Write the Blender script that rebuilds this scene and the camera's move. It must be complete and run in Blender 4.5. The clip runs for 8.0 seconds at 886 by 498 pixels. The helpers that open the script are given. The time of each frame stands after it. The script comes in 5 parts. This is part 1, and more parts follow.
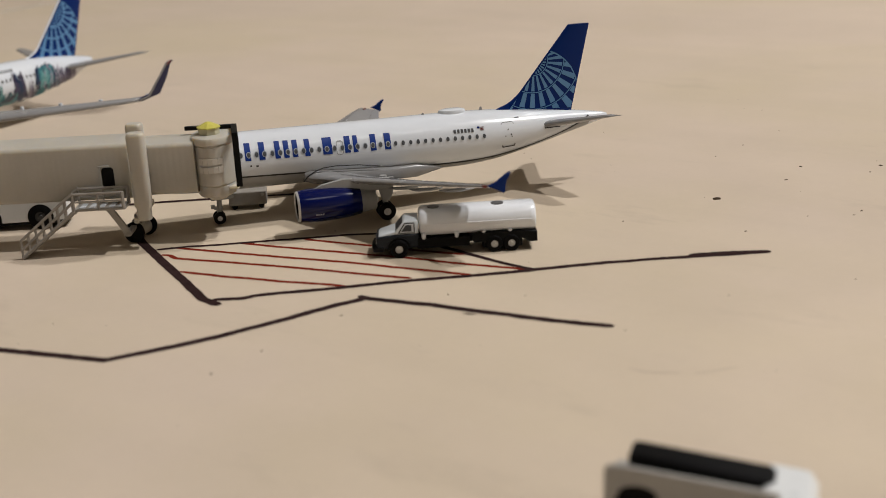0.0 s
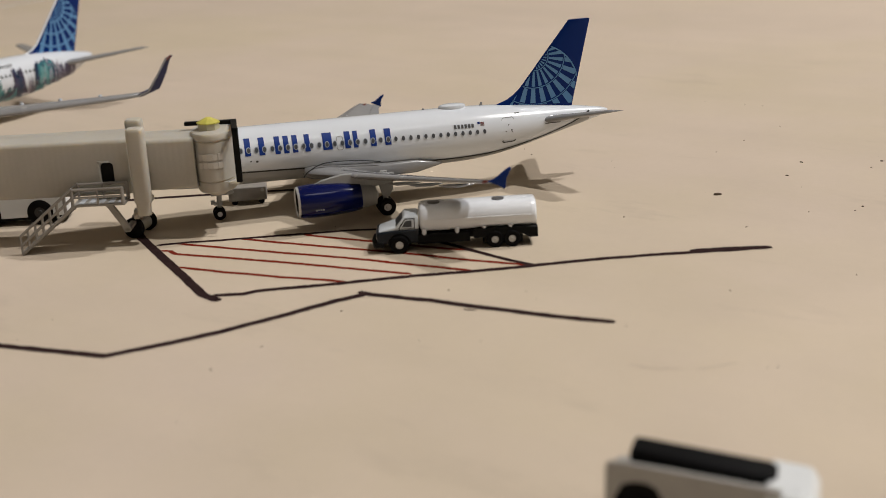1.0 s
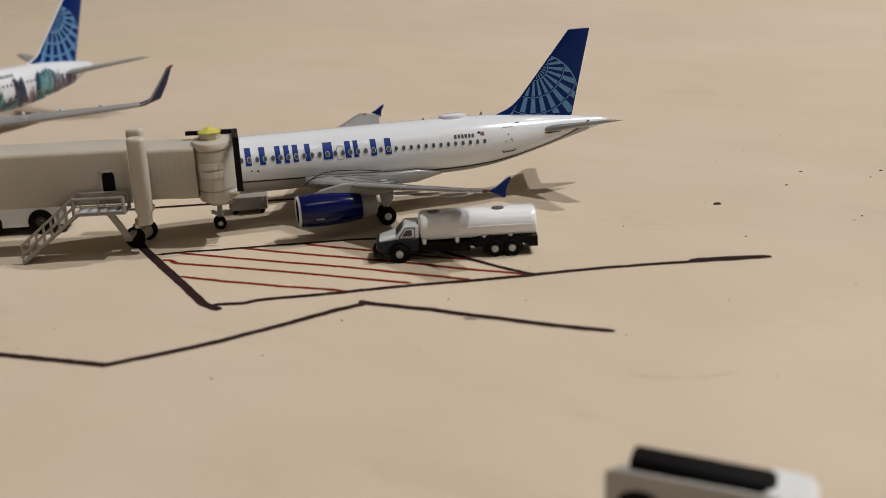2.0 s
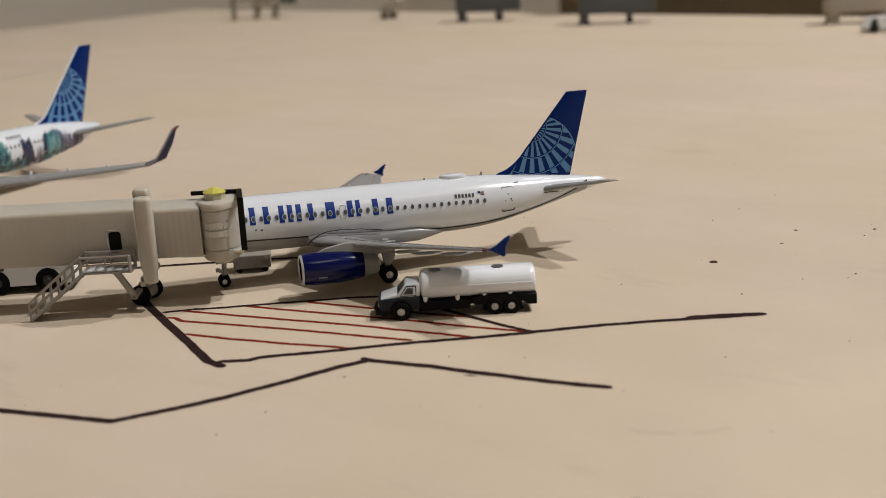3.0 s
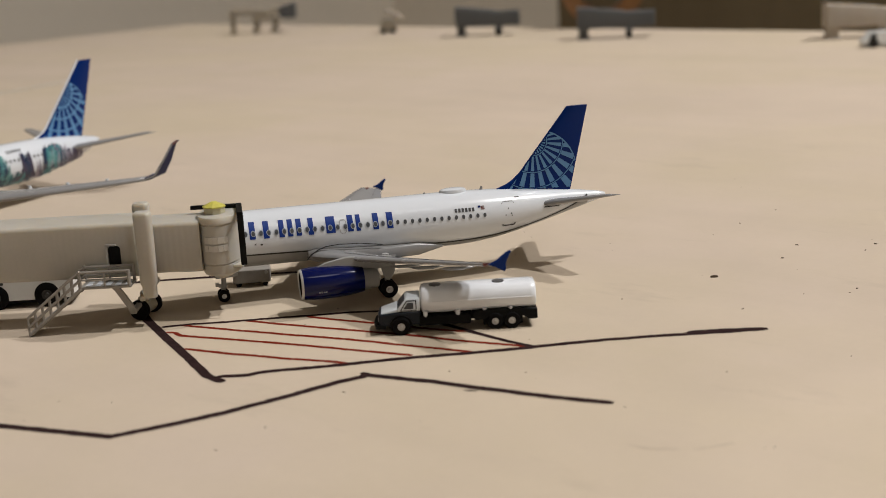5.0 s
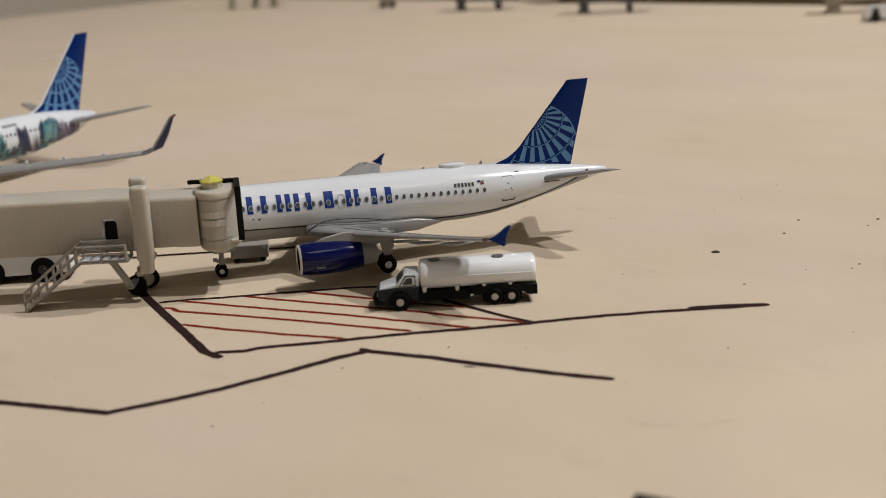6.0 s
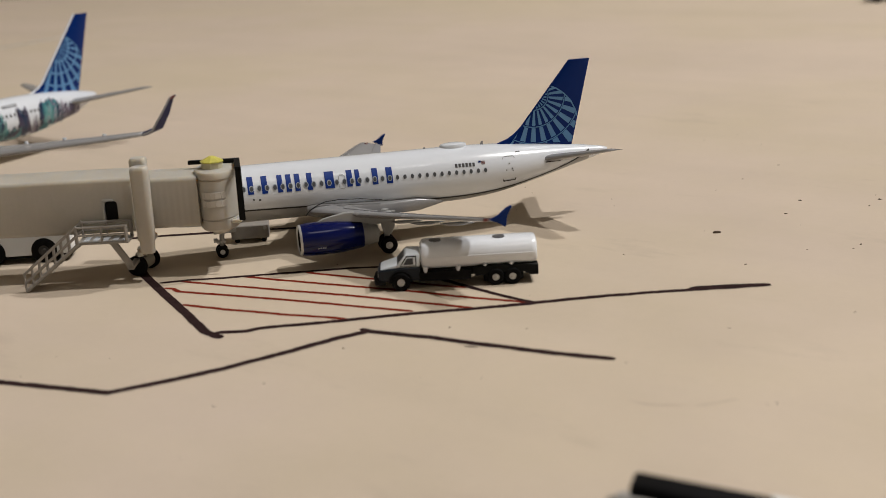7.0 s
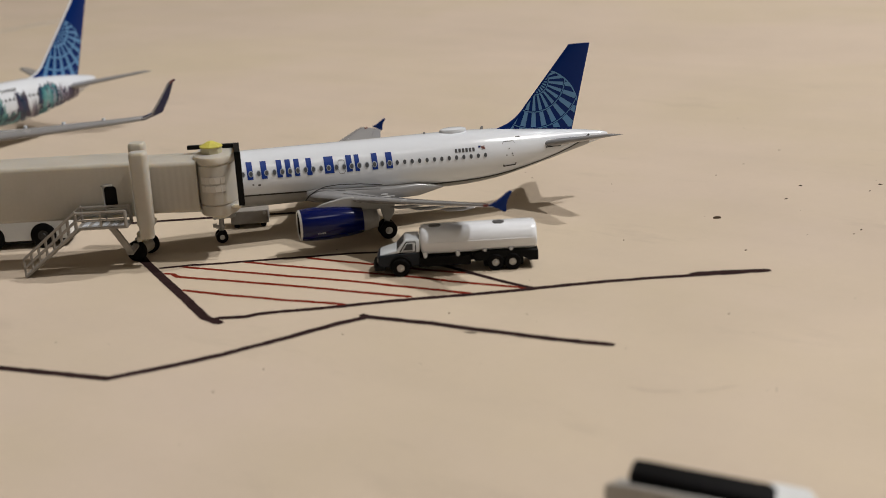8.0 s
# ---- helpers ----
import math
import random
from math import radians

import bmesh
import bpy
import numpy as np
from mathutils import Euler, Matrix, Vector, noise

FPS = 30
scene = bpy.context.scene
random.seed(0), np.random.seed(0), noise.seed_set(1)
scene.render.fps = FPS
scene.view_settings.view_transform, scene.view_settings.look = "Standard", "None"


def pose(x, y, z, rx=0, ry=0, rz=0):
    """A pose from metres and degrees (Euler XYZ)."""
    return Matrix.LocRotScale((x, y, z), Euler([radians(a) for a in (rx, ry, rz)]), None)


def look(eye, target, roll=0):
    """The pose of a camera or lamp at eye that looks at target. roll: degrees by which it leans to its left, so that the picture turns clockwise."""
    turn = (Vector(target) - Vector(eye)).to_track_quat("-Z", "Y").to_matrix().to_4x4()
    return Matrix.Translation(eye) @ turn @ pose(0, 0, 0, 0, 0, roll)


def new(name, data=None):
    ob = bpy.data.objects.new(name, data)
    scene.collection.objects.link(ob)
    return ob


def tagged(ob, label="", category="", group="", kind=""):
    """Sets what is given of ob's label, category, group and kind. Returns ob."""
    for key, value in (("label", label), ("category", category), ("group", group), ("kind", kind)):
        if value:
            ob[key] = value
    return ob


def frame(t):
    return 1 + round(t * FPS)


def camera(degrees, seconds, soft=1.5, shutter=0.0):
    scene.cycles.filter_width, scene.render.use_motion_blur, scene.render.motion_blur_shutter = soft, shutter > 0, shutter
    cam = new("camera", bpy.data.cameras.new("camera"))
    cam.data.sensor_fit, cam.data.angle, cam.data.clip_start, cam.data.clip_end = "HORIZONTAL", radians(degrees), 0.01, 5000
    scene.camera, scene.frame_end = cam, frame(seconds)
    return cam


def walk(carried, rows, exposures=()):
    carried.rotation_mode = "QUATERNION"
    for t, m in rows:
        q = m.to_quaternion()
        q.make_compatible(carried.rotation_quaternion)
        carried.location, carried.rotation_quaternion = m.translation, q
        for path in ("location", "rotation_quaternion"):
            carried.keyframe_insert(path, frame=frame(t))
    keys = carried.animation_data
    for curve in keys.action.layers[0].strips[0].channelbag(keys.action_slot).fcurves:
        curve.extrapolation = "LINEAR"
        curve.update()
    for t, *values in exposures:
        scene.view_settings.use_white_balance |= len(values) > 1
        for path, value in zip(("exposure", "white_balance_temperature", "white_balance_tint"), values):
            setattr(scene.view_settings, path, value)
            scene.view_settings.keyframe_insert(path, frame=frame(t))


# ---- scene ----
# A tabletop airport with 1:400 models. Builders below work in millimetres.
cam = camera(37.94, 8.0, soft=0.5)
cam.data.dof.use_dof = True
cam.data.dof.focus_distance = 0.225
cam.data.dof.aperture_fstop = 30
PATH = [
    (0, (-0.04083, -0.21921, 0.06064), (0.0262, 0.05914, -0.02896), -3.209),
    (0.5, (-0.04091, -0.21945, 0.06082), (0.02622, 0.05869, -0.02932), -3.223),
    (1, (-0.04082, -0.21881, 0.06047), (0.02613, 0.05927, -0.03003), -3.205),
    (2.5, (-0.04113, -0.22022, 0.0608), (0.02649, 0.05967, -0.02342), -3.193),
    (2.8, (-0.04138, -0.22185, 0.06153), (0.02665, 0.05929, -0.01818), -3.194),
    (3, (-0.04155, -0.22253, 0.06168), (0.02685, 0.05962, -0.0139), -3.211),
    (3.2, (-0.04158, -0.22240, 0.06167), (0.02710, 0.06027, -0.01160), -3.187),
    (3.5, (-0.04165, -0.22227, 0.06158), (0.02746, 0.06087, -0.00952), -3.177),
    (4, (-0.04166, -0.2222, 0.06158), (0.02761, 0.06115, -0.00853), -3.167),
    (4.5, (-0.04174, -0.22253, 0.06179), (0.02742, 0.06071, -0.00888), -3.182),
    (6, (-0.04117, -0.22041, 0.06109), (0.02726, 0.06111, -0.01677), -3.161),
    (6.5, (-0.04127, -0.22074, 0.0613), (0.02681, 0.06012, -0.01921), -3.189),
    (7, (-0.04116, -0.22021, 0.06075), (0.02661, 0.06033, -0.02114), -3.197),
    (7.5, (-0.04127, -0.2208, 0.06088), (0.02636, 0.05948, -0.02199), -3.193),
    (8, (-0.04097, -0.21989, 0.06099), (0.02626, 0.05966, -0.02462), -3.193),
]
walk(cam, [(t, look(eye, target, roll)) for t, eye, target, roll in PATH],
     exposures=[(0.0, -0.03), (2.5, -0.05), (3.0, -0.01), (3.5, 0.06), (4.5, 0.06), (6.0, -0.03), (8.0, -0.05)])

# ---- world and light: a closed room with two recessed ceiling lamps and an added fill ----
world = bpy.data.worlds.new("world")
world.use_nodes = True
world.node_tree.nodes["Background"].inputs[0].default_value = (0.9, 0.85, 0.78, 1)
world.node_tree.nodes["Background"].inputs[1].default_value = 0.02
scene.world = world
CEIL = 1.65
LAMPS = [  # place on the ceiling, watts, warm colour, size
    ((0.84, -0.34), 18.2, (1.0, 0.97, 0.945), 0.07),
    ((1.30, 0.10), 22.8, (1.0, 0.97, 0.945), 0.07),
    # broad soft fill, added to brighten the sides facing the camera; no known fixture
    ((0.20, -0.85), 2.6, (1.0, 0.97, 0.945), 0.60),
]
for (lx, ly), watts, tint, size in LAMPS:
    lamp = bpy.data.lights.new("downlight_or_fill", "AREA")
    lamp.shape, lamp.size, lamp.energy, lamp.color = "DISK", size, watts, tint
    ob = new("downlight_or_fill", lamp)
    ob.matrix_world = look((lx, ly, CEIL - 0.012), (lx * 0.3, ly * 0.3, 0.0))

K = 0.001


# ---- materials ----
def mat(name, color, rough=0.5, metal=0.0, vary=0.06, scale=400.0, bump=0.0, bump_scale=3000.0, stretch=(1, 1, 1), coat=0.0, sss=0.0, fine=0.0, spec=0.5):
    m = bpy.data.materials.new(name)
    m.use_nodes = True
    nt = m.node_tree
    b = nt.nodes["Principled BSDF"]
    b.inputs["Roughness"].default_value = rough
    b.inputs["Metallic"].default_value = metal
    b.inputs["Coat Weight"].default_value = coat
    b.inputs["Specular IOR Level"].default_value = spec
    b.inputs["Coat Roughness"].default_value = 0.08
    if sss:
        b.inputs["Subsurface Weight"].default_value = sss
        b.inputs["Subsurface Radius"].default_value = (0.0024, 0.002, 0.0014)
        b.inputs["Subsurface Scale"].default_value = 1.0
    tc = nt.nodes.new("ShaderNodeTexCoord")
    mp = nt.nodes.new("ShaderNodeMapping")
    mp.inputs["Scale"].default_value = stretch
    nt.links.new(tc.outputs["Object"], mp.inputs["Vector"])
    n1 = nt.nodes.new("ShaderNodeTexNoise")
    n1.inputs["Scale"].default_value = scale
    n1.inputs["Detail"].default_value = 5
    nt.links.new(mp.outputs["Vector"], n1.inputs["Vector"])
    n2 = nt.nodes.new("ShaderNodeTexNoise")
    n2.inputs["Scale"].default_value = scale * 9
    n2.inputs["Detail"].default_value = 3
    nt.links.new(mp.outputs["Vector"], n2.inputs["Vector"])
    mixv = nt.nodes.new("ShaderNodeMath")
    mixv.operation = "MULTIPLY_ADD"
    mixv.inputs[1].default_value = 0.35 + fine
    nt.links.new(n2.outputs["Fac"], mixv.inputs[0])
    nt.links.new(n1.outputs["Fac"], mixv.inputs[2])
    ramp = nt.nodes.new("ShaderNodeMapRange")
    ramp.inputs["From Min"].default_value = 0.4
    ramp.inputs["From Max"].default_value = 0.95
    ramp.inputs["To Min"].default_value = 1 - vary
    ramp.inputs["To Max"].default_value = 1 + vary
    nt.links.new(mixv.outputs[0], ramp.inputs["Value"])
    mul = nt.nodes.new("ShaderNodeVectorMath")
    mul.operation = "SCALE"
    mul.inputs[0].default_value = color
    nt.links.new(ramp.outputs["Result"], mul.inputs["Scale"])
    nt.links.new(mul.outputs["Vector"], b.inputs["Base Color"])
    rr = nt.nodes.new("ShaderNodeMapRange")
    rr.inputs["To Min"].default_value = max(0.02, rough - 0.08)
    rr.inputs["To Max"].default_value = min(1.0, rough + 0.08)
    nt.links.new(n1.outputs["Fac"], rr.inputs["Value"])
    nt.links.new(rr.outputs["Result"], b.inputs["Roughness"])
    if bump:
        n3 = nt.nodes.new("ShaderNodeTexNoise")
        n3.inputs["Scale"].default_value = bump_scale
        n3.inputs["Detail"].default_value = 3
        nt.links.new(mp.outputs["Vector"], n3.inputs["Vector"])
        bp = nt.nodes.new("ShaderNodeBump")
        bp.inputs["Strength"].default_value = 1.0
        bp.inputs["Distance"].default_value = bump
        nt.links.new(n3.outputs["Fac"], bp.inputs["Height"])
        nt.links.new(bp.outputs["Normal"], b.inputs["Normal"])
    return m


def board_material():
    """Beige painted board: broad blotches, long faint streaks, fine grain."""
    m = mat("beige_board", (0.56, 0.472, 0.37), 0.75, spec=0.12, vary=0.03, scale=60, bump=0.00002, bump_scale=900)
    nt = m.node_tree
    b = nt.nodes["Principled BSDF"]
    tc = nt.nodes["Texture Coordinate"]
    mp = nt.nodes.new("ShaderNodeMapping")
    mp.inputs["Rotation"].default_value = (0, 0, radians(14))
    mp.inputs["Scale"].default_value = (2.2, 16, 1)
    nt.links.new(tc.outputs["Object"], mp.inputs["Vector"])
    n = nt.nodes.new("ShaderNodeTexNoise")
    n.inputs["Scale"].default_value = 3.0
    n.inputs["Detail"].default_value = 4
    n.inputs["Distortion"].default_value = 0.6
    nt.links.new(mp.outputs["Vector"], n.inputs["Vector"])
    n2 = nt.nodes.new("ShaderNodeTexNoise")
    n2.inputs["Scale"].default_value = 22
    n2.inputs["Detail"].default_value = 5
    nt.links.new(tc.outputs["Object"], n2.inputs["Vector"])
    add = nt.nodes.new("ShaderNodeMath")
    add.operation = "ADD"
    nt.links.new(n.outputs["Fac"], add.inputs[0])
    nt.links.new(n2.outputs["Fac"], add.inputs[1])
    ramp = nt.nodes.new("ShaderNodeMapRange")
    ramp.inputs["From Min"].default_value = 0.7
    ramp.inputs["From Max"].default_value = 1.3
    ramp.inputs["To Min"].default_value = 0.957
    ramp.inputs["To Max"].default_value = 1.038
    nt.links.new(add.outputs[0], ramp.inputs["Value"])
    sc = nt.nodes.new("ShaderNodeVectorMath")
    sc.operation = "SCALE"
    src = b.inputs["Base Color"].links[0].from_socket
    nt.links.new(src, sc.inputs[0])
    nt.links.new(ramp.outputs["Result"], sc.inputs["Scale"])
    # faint pinkish and yellowish clouds, as of uneven paint
    n3 = nt.nodes.new("ShaderNodeTexNoise")
    n3.inputs["Scale"].default_value = 11
    n3.inputs["Detail"].default_value = 4
    n3.inputs["Roughness"].default_value = 0.6
    nt.links.new(tc.outputs["Object"], n3.inputs["Vector"])
    hue = nt.nodes.new("ShaderNodeMix")
    hue.data_type = "RGBA"
    hue.inputs[6].default_value = (1.0, 1.0, 0.965, 1)
    hue.inputs[7].default_value = (1.0, 0.99, 1.025, 1)
    hr = nt.nodes.new("ShaderNodeMapRange")
    hr.inputs["From Min"].default_value = 0.38
    hr.inputs["From Max"].default_value = 0.62
    nt.links.new(n3.outputs["Fac"], hr.inputs["Value"])
    nt.links.new(hr.outputs["Result"], hue.inputs[0])
    tint = nt.nodes.new("ShaderNodeVectorMath")
    tint.operation = "MULTIPLY"
    nt.links.new(sc.outputs["Vector"], tint.inputs[0])
    nt.links.new(hue.outputs[2], tint.inputs[1])
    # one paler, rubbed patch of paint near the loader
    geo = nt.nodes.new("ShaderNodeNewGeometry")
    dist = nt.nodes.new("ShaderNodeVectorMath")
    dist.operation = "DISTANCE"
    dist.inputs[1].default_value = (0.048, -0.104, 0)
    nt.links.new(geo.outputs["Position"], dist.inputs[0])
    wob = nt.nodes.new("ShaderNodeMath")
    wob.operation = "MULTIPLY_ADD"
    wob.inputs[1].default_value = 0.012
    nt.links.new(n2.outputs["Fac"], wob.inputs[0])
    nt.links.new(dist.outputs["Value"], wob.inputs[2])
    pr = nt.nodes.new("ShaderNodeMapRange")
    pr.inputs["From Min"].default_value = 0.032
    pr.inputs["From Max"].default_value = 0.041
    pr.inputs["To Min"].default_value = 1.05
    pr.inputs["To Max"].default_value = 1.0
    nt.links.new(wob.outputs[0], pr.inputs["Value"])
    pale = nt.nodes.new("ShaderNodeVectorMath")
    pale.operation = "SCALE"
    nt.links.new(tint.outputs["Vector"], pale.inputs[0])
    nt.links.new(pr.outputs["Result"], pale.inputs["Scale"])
    # scattered greyish smudges, dragged along one way
    mp2 = nt.nodes.new("ShaderNodeMapping")
    mp2.inputs["Rotation"].default_value = (0, 0, radians(-35))
    mp2.inputs["Scale"].default_value = (1.0, 2.6, 1)
    nt.links.new(tc.outputs["Object"], mp2.inputs["Vector"])
    n4 = nt.nodes.new("ShaderNodeTexNoise")
    n4.inputs["Scale"].default_value = 34
    n4.inputs["Detail"].default_value = 7
    n4.inputs["Roughness"].default_value = 0.65
    nt.links.new(mp2.outputs["Vector"], n4.inputs["Vector"])
    sm = nt.nodes.new("ShaderNodeMapRange")
    sm.inputs["From Min"].default_value = 0.60
    sm.inputs["From Max"].default_value = 0.74
    sm.inputs["To Min"].default_value = 1.0
    sm.inputs["To Max"].default_value = 0.91
    nt.links.new(n4.outputs["Fac"], sm.inputs["Value"])
    dirt = nt.nodes.new("ShaderNodeVectorMath")
    dirt.operation = "SCALE"
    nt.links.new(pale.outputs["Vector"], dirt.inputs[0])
    nt.links.new(sm.outputs["Result"], dirt.inputs["Scale"])
    nt.links.new(dirt.outputs["Vector"], b.inputs["Base Color"])
    return m


def printed_material(name, color):
    """3D-printed plastic: fine upright layer lines, slightly translucent."""
    m = mat(name, color, 0.5, vary=0.06, scale=220, sss=0.7)
    nt = m.node_tree
    b = nt.nodes["Principled BSDF"]
    tc = nt.nodes["Texture Coordinate"]
    w = nt.nodes.new("ShaderNodeTexWave")
    w.wave_type, w.bands_direction, w.wave_profile = "BANDS", "X", "SIN"
    w.inputs["Scale"].default_value = 330
    w.inputs["Distortion"].default_value = 2.0
    w.inputs["Detail Scale"].default_value = 0.6
    nt.links.new(tc.outputs["Object"], w.inputs["Vector"])
    bp = nt.nodes.new("ShaderNodeBump")
    bp.inputs["Strength"].default_value = 0.06
    bp.inputs["Distance"].default_value = 0.00004
    nt.links.new(w.outputs["Fac"], bp.inputs["Height"])
    nt.links.new(bp.outputs["Normal"], b.inputs["Normal"])
    return m


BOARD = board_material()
INK = mat("black_marker_ink", (0.023, 0.013, 0.0128), 0.9, spec=0.02, vary=0.5, scale=700, fine=0.4)
RED_INK = mat("red_marker_ink", (0.14, 0.019, 0.011), 0.9, spec=0.03, vary=0.3, scale=900, fine=0.4)
SPECK = mat("dark_debris", (0.12, 0.085, 0.06), 0.9, vary=0.4)
SCUFF = mat("grey_scuff", (0.485, 0.40, 0.31), 0.7, vary=0.1)
WHITE = mat("gloss_white_paint", (0.69, 0.725, 0.775), 0.2, vary=0.02, scale=150, coat=0.5)
# grey of small parts; on the fuselage underside it stands for shaded white
BELLY = mat("grey_paint_and_belly_shade", (0.29, 0.29, 0.285), 0.33, vary=0.03, scale=150, coat=0.3)
WING = mat("grey_wing_paint", (0.27, 0.27, 0.275), 0.25, vary=0.05, scale=300, coat=0.2)
STRIPE = mat("black_stripe_paint", (0.012, 0.012, 0.014), 0.45, vary=0.1)
PANEL = mat("dark_panel_line", (0.05, 0.05, 0.055), 0.5)
NAVY = mat("navy_paint", (0.001, 0.018, 0.125), 0.3, spec=0.13, vary=0.06, scale=300)
BLUE = mat("royal_blue_paint", (0.001, 0.004, 0.058), 0.14, spec=0.2, vary=0.02, scale=300, coat=0.3)
LETTER = mat("blue_marking_paint", (0.004, 0.032, 0.21), 0.4, spec=0.3, vary=0.08, scale=900)
SKY = mat("light_blue_paint", (0.10, 0.25, 0.47), 0.35, spec=0.3, vary=0.08, scale=600, coat=0.3)
GLASS = mat("dark_window_paint", (0.035, 0.042, 0.052), 0.3, vary=0.2)
CABIN = mat("grey_cabin_window", (0.07, 0.075, 0.085), 0.35, vary=0.25, scale=900)
LOADERGREY = mat("grey_loader_paint", (0.36, 0.35, 0.335), 0.45, vary=0.06, scale=500)
RUBBER = mat("black_rubber", (0.004, 0.004, 0.0045), 0.65, spec=0.1, vary=0.2, scale=800, bump=0.00002)
HUB = mat("pale_wheel_hub", (0.55, 0.55, 0.54), 0.35, metal=0.3, vary=0.1, scale=1500)
METAL = mat("bare_metal", (0.42, 0.41, 0.40), 0.35, metal=0.85, vary=0.1, scale=900)
DARKMETAL = mat("dark_exhaust_metal", (0.13, 0.13, 0.135), 0.4, metal=0.5, vary=0.2, scale=800)
BLACKPLASTIC = mat("black_plastic", (0.004, 0.0045, 0.005), 0.5, spec=0.12, vary=0.2, scale=700, bump=0.00001)
TEAL = mat("dark_teal_paint", (0.007, 0.012, 0.019), 0.4, spec=0.3, vary=0.1, scale=700)
CABWHITE = mat("cool_white_paint", (0.62, 0.66, 0.69), 0.35, vary=0.05, scale=500)
TANK = mat("tank_white_paint", (0.80, 0.83, 0.875), 0.2, vary=0.02, scale=300, coat=0.5)
PRINT = printed_material("white_printed_plastic", (0.43, 0.405, 0.355))
PRINTGREY = printed_material("grey_printed_plastic", (0.085, 0.09, 0.095))
PRINTPALE = printed_material("pale_printed_plastic", (0.37, 0.33, 0.28))
TAPE = mat("brown_packing_tape", (0.19, 0.085, 0.025), 0.45, vary=0.15, scale=60, coat=0.3)
WINGLET = mat("dark_violet_paint", (0.010, 0.012, 0.062), 0.3, spec=0.25, vary=0.1, scale=300)
SURROUND = mat("pale_window_surround", (0.36, 0.40, 0.46), 0.35, vary=0.1, scale=900)
DARKHUB = mat("dark_grey_hub", (0.035, 0.034, 0.033), 0.5, vary=0.1, scale=900)
PRINTTAN = printed_material("tan_printed_plastic", (0.30, 0.265, 0.21))
PANE = mat("frosted_pane", (0.52, 0.49, 0.44), 0.3, vary=0.05)
YELLOW = mat("yellow_tinted_plastic", (0.56, 0.51, 0.10), 0.45, vary=0.12, scale=900, sss=0.3)
CREAM = mat("cream_printed_plastic", (0.50, 0.46, 0.31), 0.5, vary=0.06, scale=300, sss=0.3)
RAIL = mat("grey_stair_plastic", (0.27, 0.25, 0.225), 0.5, vary=0.1, scale=900)
VANWHITE = mat("van_white_paint", (0.70, 0.72, 0.73), 0.3, vary=0.03, coat=0.3)
MURAL = [mat("mural_teal", (0.045, 0.19, 0.22), 0.35, vary=0.3, scale=700),
         mat("mural_purple", (0.055, 0.045, 0.09), 0.35, vary=0.3, scale=700),
         mat("mural_sea_green", (0.12, 0.29, 0.29), 0.35, vary=0.3, scale=700),
         mat("mural_lilac", (0.30, 0.27, 0.33), 0.35, vary=0.2, scale=700),
         mat("mural_navy", (0.02, 0.04, 0.09), 0.35, vary=0.3, scale=700)]
REDDOT = mat("red_lamp_paint", (0.13, 0.025, 0.018), 0.3)
WALL = mat("warm_wall_paint", (0.83, 0.76, 0.655), 0.8, vary=0.03, scale=6, bump=0.0004, bump_scale=60)
BROWNWALL = mat("brown_panel_wood", (0.175, 0.132, 0.076), 0.7, spec=0.2, vary=0.12, scale=5, stretch=(1, 1, 0.15))
CEILING = mat("white_ceiling_paint", (0.78, 0.76, 0.72), 0.85, vary=0.02, scale=6)
CARPET = mat("brown_carpet", (0.24, 0.215, 0.185), 0.95, vary=0.15, scale=30, bump=0.002, bump_scale=200)
WOOD = mat("orange_brown_wood", (0.125, 0.052, 0.018), 0.5, vary=0.2, scale=10, stretch=(1, 1, 6), coat=0.3)
TRIM = mat("lamp_trim_white", (0.8, 0.79, 0.76), 0.4)


# ---- mesh helpers (millimetres in, metres out) ----
def finish(name, bm, material, parent=None, smooth=40, bevel=0.0, label="", m=None):
    bmesh.ops.recalc_face_normals(bm, faces=bm.faces[:])
    me = bpy.data.meshes.new(name)
    for v in bm.verts:
        v.co *= K
    bm.to_mesh(me)
    bm.free()
    me.materials.append(material)
    if smooth:
        me.polygons.foreach_set("use_smooth", [True] * len(me.polygons))
        me.set_sharp_from_angle(angle=radians(smooth))
    ob = new(name, me)
    if bevel:
        bv = ob.modifiers.new("soft_edges", "BEVEL")
        bv.width, bv.segments, bv.limit_method, bv.angle_limit = bevel * K, 2, "ANGLE", radians(35)
    if parent:
        ob.parent = parent
    if m is not None:
        ob.matrix_basis = m
    if label:
        tagged(ob, label)
    return ob


def part(name, bm, material, parent, label="", smooth=40, bevel=0.0):
    return finish(name, bm, material, parent, smooth, bevel, label)


def thing(name, label, category, x=0, y=0, z=0, rz=0, group="", rx=0, ry=0):
    ob = new(name)
    ob.empty_display_size = 0.005
    ob.matrix_basis = pose(x * K, y * K, z * K, rx, ry, rz)
    return tagged(ob, label, category, group)


def box(bm, x0, x1, y0, y1, z0, z1):
    v = [bm.verts.new((x, y, z)) for x in (x0, x1) for y in (y0, y1) for z in (z0, z1)]
    for f in ((0, 1, 3, 2), (4, 6, 7, 5), (0, 4, 5, 1), (2, 3, 7, 6), (0, 2, 6, 4), (1, 5, 7, 3)):
        bm.faces.new([v[i] for i in f])
    return bm


def loft(bm, loops, caps=True, closed=True):
    rows = [[bm.verts.new(p) for p in lp] for lp in loops]
    n = len(rows[0])
    for a, b in zip(rows, rows[1:]):
        for i in range(n if closed else n - 1):
            j = (i + 1) % n
            bm.faces.new((a[i], a[j], b[j], b[i]))
    if caps:
        bm.faces.new(rows[0][::-1])
        bm.faces.new(rows[-1])
    return bm


